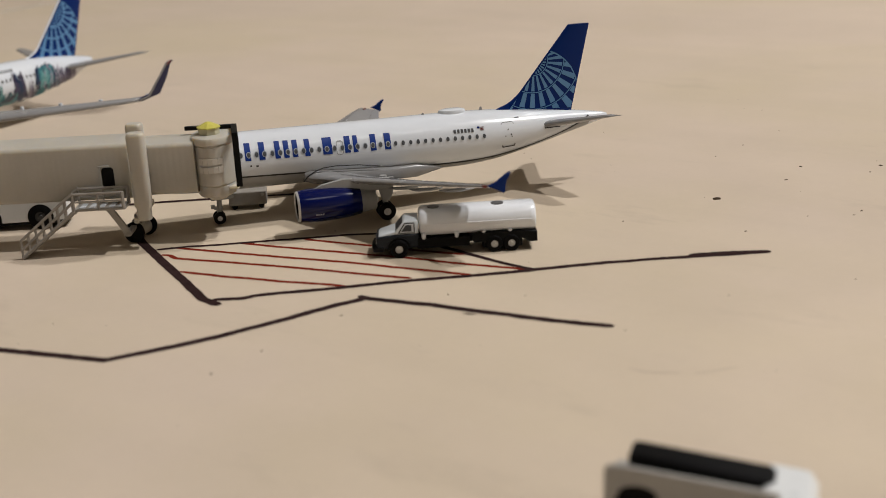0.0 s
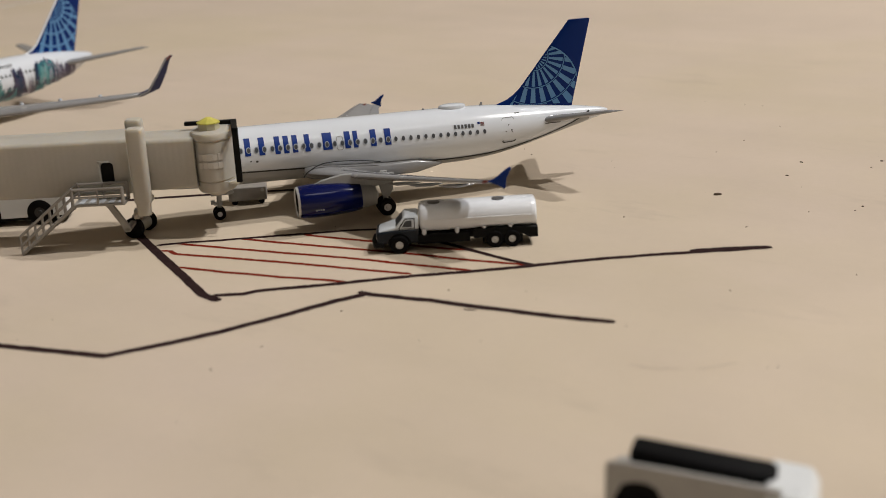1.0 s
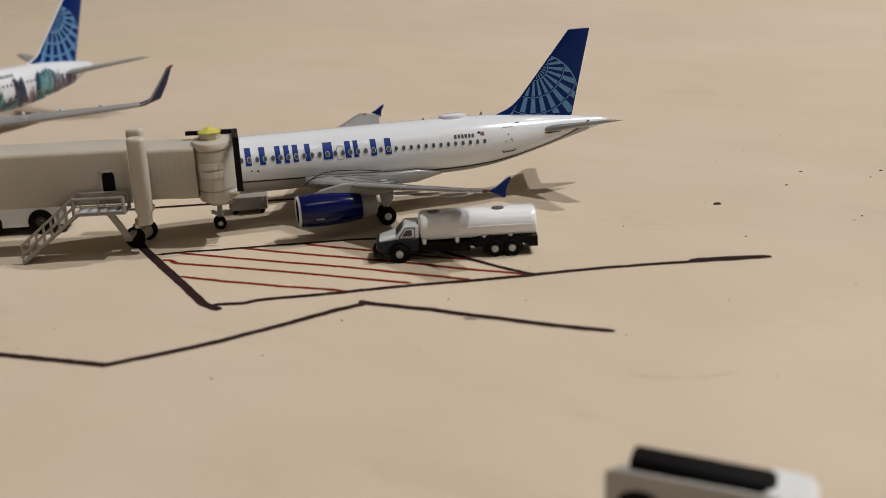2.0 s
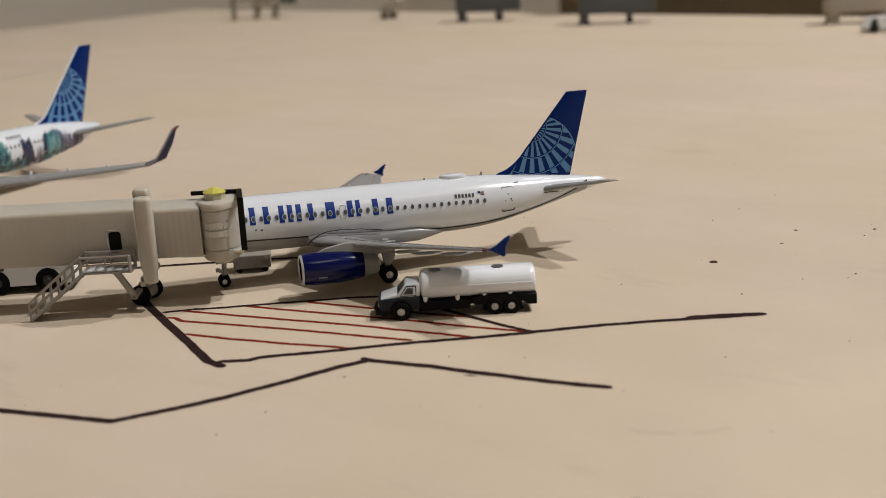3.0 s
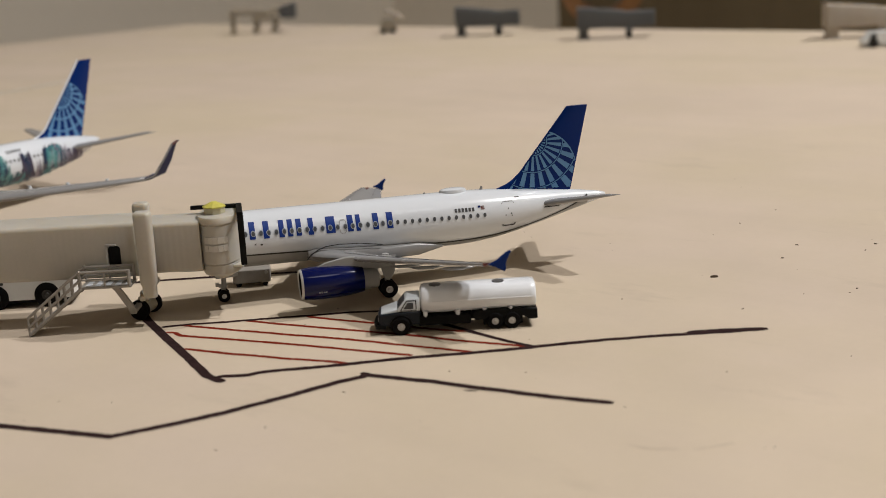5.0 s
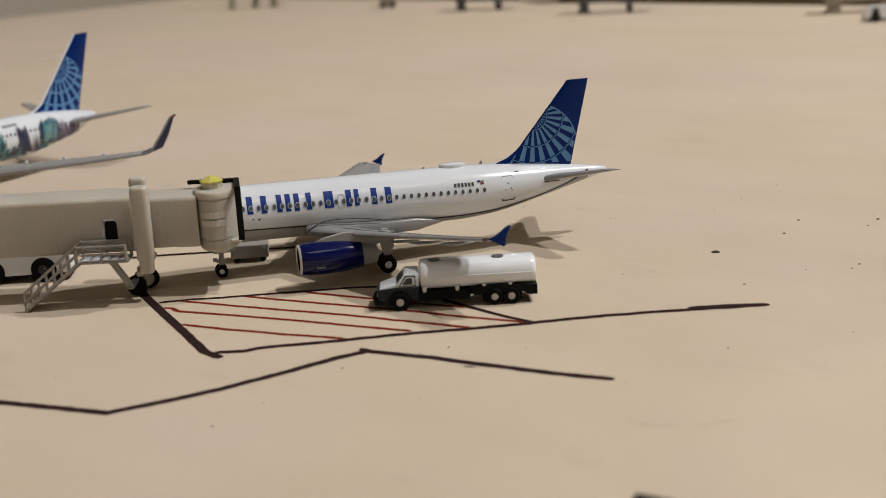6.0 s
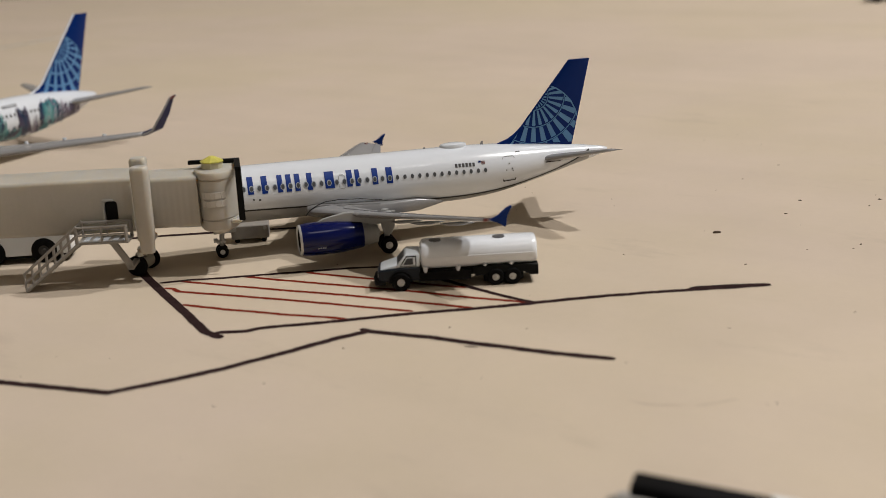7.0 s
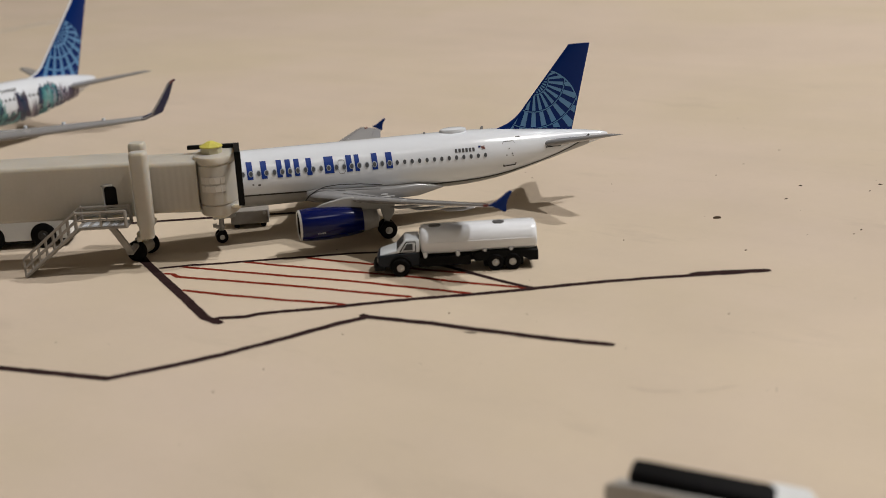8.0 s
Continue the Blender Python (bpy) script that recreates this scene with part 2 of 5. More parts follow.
def tube(bm, pts, radii, seg=12, caps=True):
    """Round rod through points, with a radius for each."""
    loops = []
    for i, p in enumerate(pts):
        p = Vector(p)
        d = (Vector(pts[min(i + 1, len(pts) - 1)]) - Vector(pts[max(i - 1, 0)])).normalized()
        up = Vector((0, 0, 1)) if abs(d.z) < 0.9 else Vector((1, 0, 0))
        a = d.cross(up).normalized()
        b = d.cross(a)
        r = radii[i] if isinstance(radii, (list, tuple)) else radii
        loops.append([p + a * (r * math.cos(2 * math.pi * k / seg)) + b * (r * math.sin(2 * math.pi * k / seg)) for k in range(seg)])
    return loft(bm, loops, caps)


def prism(bm, outline, axis, a, b):
    """Extrude a 2D outline along an axis ('x','y','z') from a to b."""
    def at(p, d):
        return {"x": (d, p[0], p[1]), "y": (p[0], d, p[1]), "z": (p[0], p[1], d)}[axis]
    return loft(bm, [[at(p, a) for p in outline], [at(p, b) for p in outline]])


def lerp(table, x):
    """Piecewise smooth look-up in rows of (x, values...)."""
    if x <= table[0][0]:
        return table[0][1:]
    for r0, r1 in zip(table, table[1:]):
        if x <= r1[0]:
            f = (x - r0[0]) / (r1[0] - r0[0])
            return tuple(a + (b - a) * f for a, b in zip(r0[1:], r1[1:]))
    return table[-1][1:]


# ---- the room ----
UX, UY = 0.5606, -0.8281      # along the table's far edge
VX, VY = -0.8281, -0.5606     # from the far edge towards the near side
ROT = math.degrees(math.atan2(UY, UX))
ROOM = Matrix.Translation((0.016, 0.794, 0)) @ Matrix.Rotation(radians(ROT), 4, "Z")   # x along far edge, y away from the table


def slab(name, material, x0, x1, y0, y1, z0, z1, label, category):
    bm = bmesh.new()
    box(bm, x0 * 1000, x1 * 1000, y0 * 1000, y1 * 1000, z0 * 1000, z1 * 1000)
    ob = finish(name, bm, material, smooth=0)
    ob.matrix_basis = ROOM
    return tagged(ob, label, category, kind="structure")


slab("floor", CARPET, -1.6, 2.9, -3.4, 1.9, -0.80, -0.75, "brown carpeted floor of the room", "floor")
slab("ceiling", CEILING, -1.7, 3.0, -3.5, 2.0, CEIL, CEIL + 0.05, "white painted ceiling of the room", "ceiling")
slab("wall_north", BROWNWALL, -1.06, 3.0, 1.90, 2.0, -0.75, CEIL, "brown wood-panelled wall in shade", "wall")
slab("wall_north_pale", WALL, -1.7, -1.06, 1.90, 2.0, -0.75, CEIL, "pale warm painted wall", "wall")
slab("wall_west", WALL, -1.70, -1.60, -3.4, 1.90, -0.75, CEIL, "pale warm painted wall", "wall")
slab("wall_east", WALL, 2.90, 3.0, -3.4, 1.90, -0.75, CEIL, "pale warm painted wall", "wall")
slab("wall_south", WALL, -1.7, 3.0, -3.5, -3.4, -0.75, CEIL, "pale warm painted wall", "wall")
# the widest ring goes round the added fill, which is no real fixture
for (lx, ly), watts, tint, size in LAMPS:
    trim = thing("ceiling_light_or_fill", "round white trim ring of a recessed ceiling light or the added fill light", "light", lx * 1000, ly * 1000, CEIL * 1000, group="ceiling lights")
    bm = bmesh.new()
    ring = [(r * size * 1000, z) for r, z in ((0.62, 0), (0.62, -6), (0.56, -8), (0.53, -4), (0.53, 0))]
    loft(bm, [[(r * math.cos(a), r * math.sin(a), z) for r, z in ring] for a in [2 * math.pi * k / 32 for k in range(33)]], caps=False)
    part("trim_ring", bm, TRIM, trim)

# ---- the table and what is drawn on it ----
TABLE_L, TABLE_W = 1.30, 1.15
table = new("table")
table.matrix_basis = ROOM @ Matrix.Translation((TABLE_L / 2 - 0.012, -TABLE_W / 2 + 0.012, -0.75))
tagged(table, "large table topped with a beige painted board", "table")
bm = bmesh.new()
box(bm, -TABLE_L * 500, TABLE_L * 500, -TABLE_W * 500, TABLE_W * 500, 732, 750)
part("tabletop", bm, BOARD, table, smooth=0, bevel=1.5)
for sx in (-1, 1):
    for sy in (-1, 1):
        bm = bmesh.new()
        cx, cy = sx * (TABLE_L * 500 - 70), sy * (TABLE_W * 500 - 70)
        box(bm, cx - 28, cx + 28, cy - 28, cy + 28, 0, 732)
        part("leg", bm, WOOD, table, smooth=0, bevel=3)


def stroke(name, pts, width, material, z, seed, taper=True, wob=0.24):
    """A hand-drawn marker line: uneven edges, ends slightly blotted."""
    rnd = random.Random(seed)
    fine = []
    for (x0, y0), (x1, y1) in zip(pts, pts[1:]):
        n = max(2, int(math.hypot(x1 - x0, y1 - y0) / 0.7))
        fine += [(x0 + (x1 - x0) * k / n, y0 + (y1 - y0) * k / n) for k in range(n)]
    fine.append(pts[-1])
    bm = bmesh.new()
    left, right = [], []
    drift = 0
    for i, (x, y) in enumerate(fine):
        a, b = fine[max(0, i - 1)], fine[min(len(fine) - 1, i + 1)]
        d = math.hypot(b[0] - a[0], b[1] - a[1])
        nx, ny = -(b[1] - a[1]) / d, (b[0] - a[0]) / d
        drift = drift * 0.85 + rnd.uniform(-1, 1) * wob * 0.35
        w = width / 2
        if taper and i in (0, len(fine) - 1):
            w *= 0.55
        wl, wr = w * (1 + rnd.uniform(-wob, wob)), w * (1 + rnd.uniform(-wob, wob))
        left.append(bm.verts.new((x + nx * (wl + drift), y + ny * (wl + drift), z)))
        right.append(bm.verts.new((x - nx * (wr - drift), y - ny * (wr - drift), z)))
    for i in range(len(fine) - 1):
        bm.faces.new((left[i], right[i], right[i + 1], left[i + 1]))
    ob = finish(name, bm, material, smooth=0)
    ob.parent = table
    ob.matrix_parent_inverse = table.matrix_basis.inverted()
    return ob


STROKES = [
    ([(-42.0, -0.9), (-41.2, -6.6), (-39.4, -14.6), (-37.5, -23.0), (-35.4, -31.9), (-33.7, -39.8), (-31.6, -43.5)], 1.55),
    ([(-39.0, -11.8), (-34.2, -12.2), (-28.7, -13.4), (-19.4, -14.8), (-13.8, -15.9), (-8.2, -16.7), (-4.1, -17.9), (-1.7, -18.3)], 1.0),
    ([(-1.7, -18.3), (3.1, -26.7), (7.5, -34.9), (10.5, -40.3), (14.4, -46.4)], 1.0),
    ([(-32.4, -40.8), (-27.9, -41.9), (-26.2, -41.3), (-22.9, -41.7), (-18.0, -42.5), (-14.7, -43.0), (-11.4, -43.1), (-4.6, -43.8), (2.1, -44.8), (7.1, -45.6), (14.4, -46.4), (24.5, -47.4), (32.2, -48.7), (40.6, -50.6), (49.6, -52.5)], 1.25),
    ([(38.0, -49.2), (43.9, -50.6), (49.7, -52.6)], 1.50),
    ([(-71.6, -41.8), (-62.2, -49.0), (-54.6, -54.2), (-47.6, -59.1), (-40.1, -57.8), (-32.5, -56.1), (-22.8, -52.7), (-16.0, -50.1), (-11.5, -49.0)], 1.4),
    ([(-12.2, -47.6), (-11.3, -49.1), (-8.1, -51.7), (-3.2, -55.5), (2.6, -60.9), (10.2, -67.6), (16.7, -72.6)], 1.35),
    ([(-46, 20.6), (-38.5, 19.5), (-27.0, 17.1), (-9.2, 13.0), (2, 10)], 1.3),
    ([(-0.3, -60.4), (1.2, -61.4)], 0.4),
]
for i, (pts, w) in enumerate(STROKES):
    stroke("marker_line", pts, w, INK, 0.03 + 0.004 * i, i, wob=0.06 if w > 1.5 else 0.12)
REDS = [
    [(-15.3, -16.0), (-9.1, -21.5), (-5.2, -24.7), (2.0, -31.1), (7.1, -35.0)],
    [(-25.7, -13.7), (-19.9, -18.7), (-10.0, -26.4), (-0.9, -33.7), (3.9, -38.0), (13.5, -45.7)],
    [(-36.2, -11.7), (-29.0, -17.6), (-10.9, -31.4), (-1.0, -39.7), (5.2, -45.0)],
    [(-38.4, -15.0), (-37.0, -16.0), (-36.3, -17.9), (-29.5, -22.8), (-13.3, -35.1), (-3.5, -42.9)],
    [(-36.1, -25.2), (-30.2, -30.1), (-22.2, -36.2), (-14.5, -41.5), (-12.9, -43.0)],
]
for i, pts in enumerate(REDS):
    stroke("red_marker_line", pts, 0.9, RED_INK, 0.015 + 0.002 * i, 40 + i, wob=0.12)
stroke("scuff_mark", [(13.2, -85.9), (14.3, -87.5), (16.0, -88.7), (18.1, -89.7)], 0.55, SCUFF, 0.02, 90, wob=0.5)
stroke("pale_line", [(-112, 372), (-93.8, 392.3), (-70.0, 419.0), (-62, 428)], 3.0, HUB, 0.02, 95, wob=0.4)
stroke("scuff_mark", [(19.7, -90.2), (22.2, -90.3), (25.1, -90.5)], 0.35, SCUFF, 0.02, 91, wob=0.5)

# crumbs lying on the board
bm = bmesh.new()
rnd = random.Random(5)
CRUMBS = [(55.3, -22.9, 0.61), (72.0, -16.4, 0.24), (92.1, -14.7, 0.32), (88.0, -17.9, 0.22), (73.1, -39.2, 0.26), (35.8, -28.5, 0.2), (51.1, -41.7, 0.2),
          (35.4, -67.5, 0.15), (-0.2, -52.0, 0.18), (-16.0, -54.6, 0.16), (-28.0, -63.5, 0.14), (-34.9, -68.8, 0.16), (79, -9, 0.28), (17.5, -74.4, 0.12)]
CRUMBS += [(rnd.uniform(-70, 100), rnd.uniform(-95, 60), rnd.uniform(0.06, 0.16)) for _ in range(70)]
for cx, cy, r in CRUMBS:
    long = 1.35 if r > 0.6 else rnd.uniform(1.0, 1.5)
    wide = 0.24 if r > 0.6 else 0.6
    a0 = -0.25 if r > 0.6 else rnd.uniform(0, 3.1)
    loops = []
    for z, s in ((0.0, 1.0), (r * 0.5, 0.8), (r * 0.7, 0.3)):
        loops.append([(cx + s * r * (long * math.cos(a) * math.cos(a0) - math.sin(a) * math.sin(a0) * wide) * rnd.uniform(0.8, 1.15),
                       cy + s * r * (long * math.cos(a) * math.sin(a0) + math.sin(a) * math.cos(a0) * wide) * rnd.uniform(0.8, 1.15), z) for a in [k * math.pi / 4 for k in range(8)]])
    loft(bm, loops)
tagged(finish("crumbs", bm, SPECK, smooth=0), "small dark crumbs scattered on the beige board", "crumbs", kind="stuff")


# ---- airliner models ----
def wheel(parent, x, y, r, w, name="wheel", rim=None):
    """Rounded tyre on the y axis, with a pale hub under it."""
    bm = bmesh.new()
    prof = [(-w / 2, r * 0.42), (-w / 2, r * 0.86), (-w * 0.34, r * 0.98), (w * 0.34, r * 0.98), (w / 2, r * 0.86), (w / 2, r * 0.42)]
    prof = [(a, b / 0.98) for a, b in prof]
    loft(bm, [[(x + b * math.cos(t), y + a, r + b * math.sin(t)) for a, b in prof] for t in [2 * math.pi * k / 24 for k in range(25)]], caps=False, closed=False)
    bmesh.ops.remove_doubles(bm, verts=bm.verts[:], dist=1e-4)
    tyre = part(name, bm, RUBBER, parent)
    bm = bmesh.new()
    s = 0.42
    tube(bm, [(x, y - w * s, r), (x, y + w * s, r)], r * 0.46, 18)
    for sgn in (-1, 1):
        tube(bm, [(x, y + sgn * w * s, r), (x, y + sgn * w * 0.60, r)], [r * 0.22, r * 0.16], 10)
    part("hub", bm, rim or HUB, tyre, "dark wheel hub" if rim else "pale round wheel hub")
    return tyre


def wing_panel(rows, drop=0.0):
    """Aerofoil loft; rows of (y, x_lead, x_trail, z, thickness)."""
    bm = bmesh.new()
    prof = [(0, 0), (0.02, 0.22), (0.08, 0.42), (0.22, 0.60), (0.42, 0.56), (0.7, 0.30), (1, 0.04), (1, -0.04), (0.7, -0.16), (0.42, -0.34), (0.2, -0.40), (0.07, -0.30), (0.02, -0.16)]
    loft(bm, [[(xl + (xt - xl) * u, y, z + th * v - drop * u * (xt - xl)) for u, v in prof] for y, xl, xt, z, th in rows])
    return bm


def ribbon(bm, pts, surf, w, off=0.05):
    """Narrow strip along (x, z) points laid on a fuselage side."""
    rows = []
    for i, (x, z) in enumerate(pts):
        a, b = pts[max(0, i - 1)], pts[min(len(pts) - 1, i + 1)]
        d = math.hypot(b[0] - a[0], b[1] - a[1])
        nx, nz = -(b[1] - a[1]) / d * w / 2, (b[0] - a[0]) / d * w / 2
        rows.append([bm.verts.new(surf(x + nx, z + nz, off)), bm.verts.new(surf(x - nx, z - nz, off))])
    for r0, r1 in zip(rows, rows[1:]):
        bm.faces.new((r0[0], r0[1], r1[1], r1[0]))


def patch(bm, outline, surf, off=0.05, n=4):
    """Filled quad (four corners, x and z) laid on a fuselage side as a small grid."""
    (ax, az), (bx, bz), (cx, cz), (dx, dz) = outline
    grid = []
    for i in range(n + 1):
        u = i / n
        row = []
        for j in range(n + 1):
            v = j / n
            x = (ax * (1 - u) + bx * u) * (1 - v) + (dx * (1 - u) + cx * u) * v
            z = (az * (1 - u) + bz * u) * (1 - v) + (dz * (1 - u) + cz * u) * v
            row.append(bm.verts.new(surf(x, z, off)))
        grid.append(row)
    for i in range(n):
        for j in range(n):
            bm.faces.new((grid[i][j], grid[i + 1][j], grid[i + 1][j + 1], grid[i][j + 1]))


def oval(bm, x, z, rx, rz, surf, off=0.05, n=12):
    c = bm.verts.new(surf(x, z, off))
    ring = [bm.verts.new(surf(x + rx * math.cos(2 * math.pi * k / n), z + rz * math.sin(2 * math.pi * k / n), off)) for k in range(n)]
    for k in range(n):
        bm.faces.new((c, ring[k], ring[(k + 1) % n]))


def body_mesh(table_rows, x0, x1, steps=70, seg=48):
    bm = bmesh.new()
    loops = []
    for i in range(steps + 1):
        f = i / steps
        x = x0 + (x1 - x0) * (f - 0.12 * math.sin(2 * math.pi * f) / 2)
        zc, ry, rz = lerp(table_rows, x)
        loops.append([(x, ry * math.cos(2 * math.pi * k / seg), zc + rz * math.sin(2 * math.pi * k / seg)) for k in range(seg)])
    loft(bm, loops)
    return bm


def smooth_table(rows, n=90):
    """Resample rows of (x, values) with a smooth (Catmull) curve."""
    out = []
    for i in range(len(rows) - 1):
        p0, p1, p2, p3 = rows[max(0, i - 1)], rows[i], rows[i + 1], rows[min(len(rows) - 1, i + 2)]
        for k in range(8):
            t = k / 8
            row = [p1[0] + (p2[0] - p1[0]) * t]
            for j in range(1, len(p1)):
                m1 = (p2[j] - p0[j]) / max(1e-6, p2[0] - p0[0]) * (p2[0] - p1[0])
                m2 = (p3[j] - p1[j]) / max(1e-6, p3[0] - p1[0]) * (p2[0] - p1[0])
                row.append((2 * t ** 3 - 3 * t ** 2 + 1) * p1[j] + (t ** 3 - 2 * t ** 2 + t) * m1 + (-2 * t ** 3 + 3 * t ** 2) * p2[j] + (t ** 3 - t ** 2) * m2)
            out.append(tuple(row))
    out.append(rows[-1])
    return out


def clip_halfplane(poly, px, pz, nx, nz):
    """Keep the side of a polygon where (p - P).n <= 0."""
    out = []
    for i, a in enumerate(poly):
        b = poly[(i + 1) % len(poly)]
        da = (a[0] - px) * nx + (a[1] - pz) * nz
        db = (b[0] - px) * nx + (b[1] - pz) * nz
        if da <= 0:
            out.append(a)
        if da * db < 0:
            f = da / (da - db)
            out.append((a[0] + (b[0] - a[0]) * f, a[1] + (b[1] - a[1]) * f))
    return out


def globe_tiles(parent, pole, centre, radius, rings, clips, y_out, bars=26, squash=1.0, start=0.0, line=0.12, solid=0.0, duty=0.5):
    """Light blue bars and rings of a globe on the outer face of a fin, cut off by the globe's rim and the fin's edges.
    pole: where the meridians meet; centre, radius: the rim; clips: half planes that bound the fin; y_out: the two faces."""
    rim = []
    for k in range(28):
        a = 2 * math.pi * k / 28
        rim.append((centre[0] + radius * math.cos(a), centre[1] + radius * math.sin(a), math.cos(a), math.sin(a)))
    def add(bm, poly, lift, inside=True):
        for c in (rim if inside else []) + clips:
            if len(poly) >= 3:
                poly = clip_halfplane(poly, *c)
        if len(poly) >= 3:
            for y in y_out:
                bm.faces.new([bm.verts.new((x, y + math.copysign(lift, y), z)) for x, z in poly])

    def pt(r, a):
        return (pole[0] + r * math.cos(a), pole[1] + r * math.sin(a) * squash)

    def keep(name, bm, label):
        if len(bm.faces):
            part(name, bm, SKY, parent, label, smooth=0)
        else:
            bm.free()

    if solid:
        bm = bmesh.new()
        for k in range(60):
            a0, a1 = 2 * math.pi * k / 60, 2 * math.pi * (k + 1) / 60
            add(bm, [pt(0.01, a0), pt(solid, a0), pt(solid, a1)], 0.02)
        keep("emblem_cap", bm, "light blue emblem field")
    for i in range(1, len(rings)):
        r0, r1 = rings[i - 1], rings[i]
        for k in range(bars):
            a0 = start + 2 * math.pi * k / bars
            a1 = a0 + 2 * math.pi / bars * duty
            bm = bmesh.new()
            add(bm, [pt(r0 + 0.16, a0), pt(r1 - 0.26, a0), pt(r1 - 0.26, a1), pt(r0 + 0.16, a1)], 0.02)
            keep("emblem_bar", bm, "light blue emblem bar")
        bm = bmesh.new()
        for k in range(60):
            a0, a1 = 2 * math.pi * k / 60, 2 * math.pi * (k + 1) / 60
            add(bm, [pt(r1 - line, a0), pt(r1 + line * 0.8, a0), pt(r1 + line * 0.8, a1), pt(r1 - line, a1)], 0.03)
        keep("emblem_ring", bm, "light blue emblem ring")
    bm = bmesh.new()
    for k in range(60):
        a0, a1 = 2 * math.pi * k / 60, 2 * math.pi * (k + 1) / 60
        add(bm, [(centre[0] + r * math.cos(a), centre[1] + r * math.sin(a)) for r, a in ((radius - 0.22, a0), (radius, a0), (radius, a1), (radius - 0.22, a1))], 0.04, False)
    keep("emblem_rim", bm, "light blue emblem rim")


def edge_clips(outline):
    """Half planes of a convex outline given counter-clockwise in (x, z)."""
    out = []
    for a, b in zip(outline, outline[1:] + outline[:1]):
        d = math.hypot(b[0] - a[0], b[1] - a[1])
        out.append((a[0], a[1], (b[1] - a[1]) / d, -(b[0] - a[0]) / d))
    return out


def side_of(rows, sign=-1):
    """Maps (x, z) to a point on a fuselage side."""
    def surf(x, z, off=0.05):
        zc, ry, rz = lerp(rows, x)
        h = max(-0.98, min(0.98, (z - zc) / (rz + off)))
        return (x, sign * (ry + off) * math.sqrt(1 - h * h), zc + h * (rz + off))
    return surf


def engine(parent, x0, x1, y, zc, r, shell, drop=0.0):
    """Turbofan: painted cowl, pale lip, dark inlet with fan, metal nozzle."""
    L = x1 - x0
    bm = bmesh.new()
    prof = [(0.036, 0.938), (0.08, 0.965), (0.16, 1.0), (0.35, 1.02), (0.6, 1.0), (0.82, 0.92), (1.0, 0.80)]
    loft(bm, [[(x0 + L * u, y + r * s * math.cos(2 * math.pi * k / 32), zc - drop * u + r * s * math.sin(2 * math.pi * k / 32)) for k in range(32)] for u, s in prof], caps=False)
    inner = [(1.0, 0.80), (0.98, 0.74), (0.8, 0.72)]
    loft(bm, [[(x0 + L * u, y + r * s * math.cos(2 * math.pi * k / 32), zc - drop * u + r * s * math.sin(2 * math.pi * k / 32)) for k in range(32)] for u, s in inner], caps=False)
    cowl = part("engine", bm, shell, parent, "glossy blue engine cowl" if shell == BLUE else "")
    bm = bmesh.new()
    lip = [(0.0365, 0.939), (0.012, 0.915), (0.0, 0.88), (0.006, 0.85), (0.02, 0.82)]
    loft(bm, [[(x0 + L * u, y + r * s * math.cos(2 * math.pi * k / 32), zc - drop * u + r * s * math.sin(2 * math.pi * k / 32)) for k in range(32)] for u, s in lip], caps=False)
    part("intake_lip", bm, HUB, cowl, "pale metal intake lip")
    bm = bmesh.new()
    throat = [(0.02, 0.82), (0.2, 0.77), (0.2, 0.26), (0.12, 0.02)]
    loft(bm, [[(x0 + L * u, y + r * s * math.cos(2 * math.pi * k / 32), zc - drop * u + r * s * math.sin(2 * math.pi * k / 32)) for k in range(32)] for u, s in throat], caps=False)
    part("fan", bm, BLACKPLASTIC, cowl, "dark engine fan and spinner")
    bm = bmesh.new()
    noz = [(0.85, 0.70), (0.995, 0.745), (1.12, 0.68), (1.24, 0.60), (1.24, 0.46), (1.29, 0.1)]
    loft(bm, [[(x0 + L * u, y + r * s * math.cos(2 * math.pi * k / 24), zc - drop * u + r * s * math.sin(2 * math.pi * k / 24)) for k in range(24)] for u, s in noz])
    part("exhaust_nozzle", bm, BELLY, cowl, "grey metal exhaust nozzle")
    bm = bmesh.new()
    for k in range(4):
        for a0, a1 in ((-24, -21), (-20, -18)):
            q = [(x0 + L * (0.26 + 0.035 * k + du), y + sy * r * 1.022 * math.cos(radians(a)), zc - drop * 0.3 + r * 1.022 * math.sin(radians(a))) for sy in (math.copysign(1, y),) for du, a in ((0, a0), (0.024, a0), (0.024, a1), (0, a1))]
            bm.faces.new([bm.verts.new(p) for p in q])
    part("engine_marking", bm, SURROUND, cowl, "tiny pale marking bars", smooth=0)
    return cowl


def fin_mesh(lead, trail, z0, z1, half):
    """Flat fin with a rounded leading edge; lead and trail are rows of (z, x)."""
    bm = bmesh.new()
    loops = []
    for i in range(25):
        z = z0 + (z1 - z0) * i / 24
        (xl,), (xt,) = lerp(lead, z), lerp(trail, z)
        e = min(0.7, (xt - xl) * 0.2)
        loops.append([(xl, 0, z), (xl + e * 0.3, -half * 0.7, z), (xl + e, -half, z), (xt - e, -half, z), (xt, -half * 0.35, z), (xt, half * 0.35, z), (xt - e, half, z), (xl + e, half, z), (xl + e * 0.3, half * 0.7, z)])
    loft(bm, loops)
    return bm


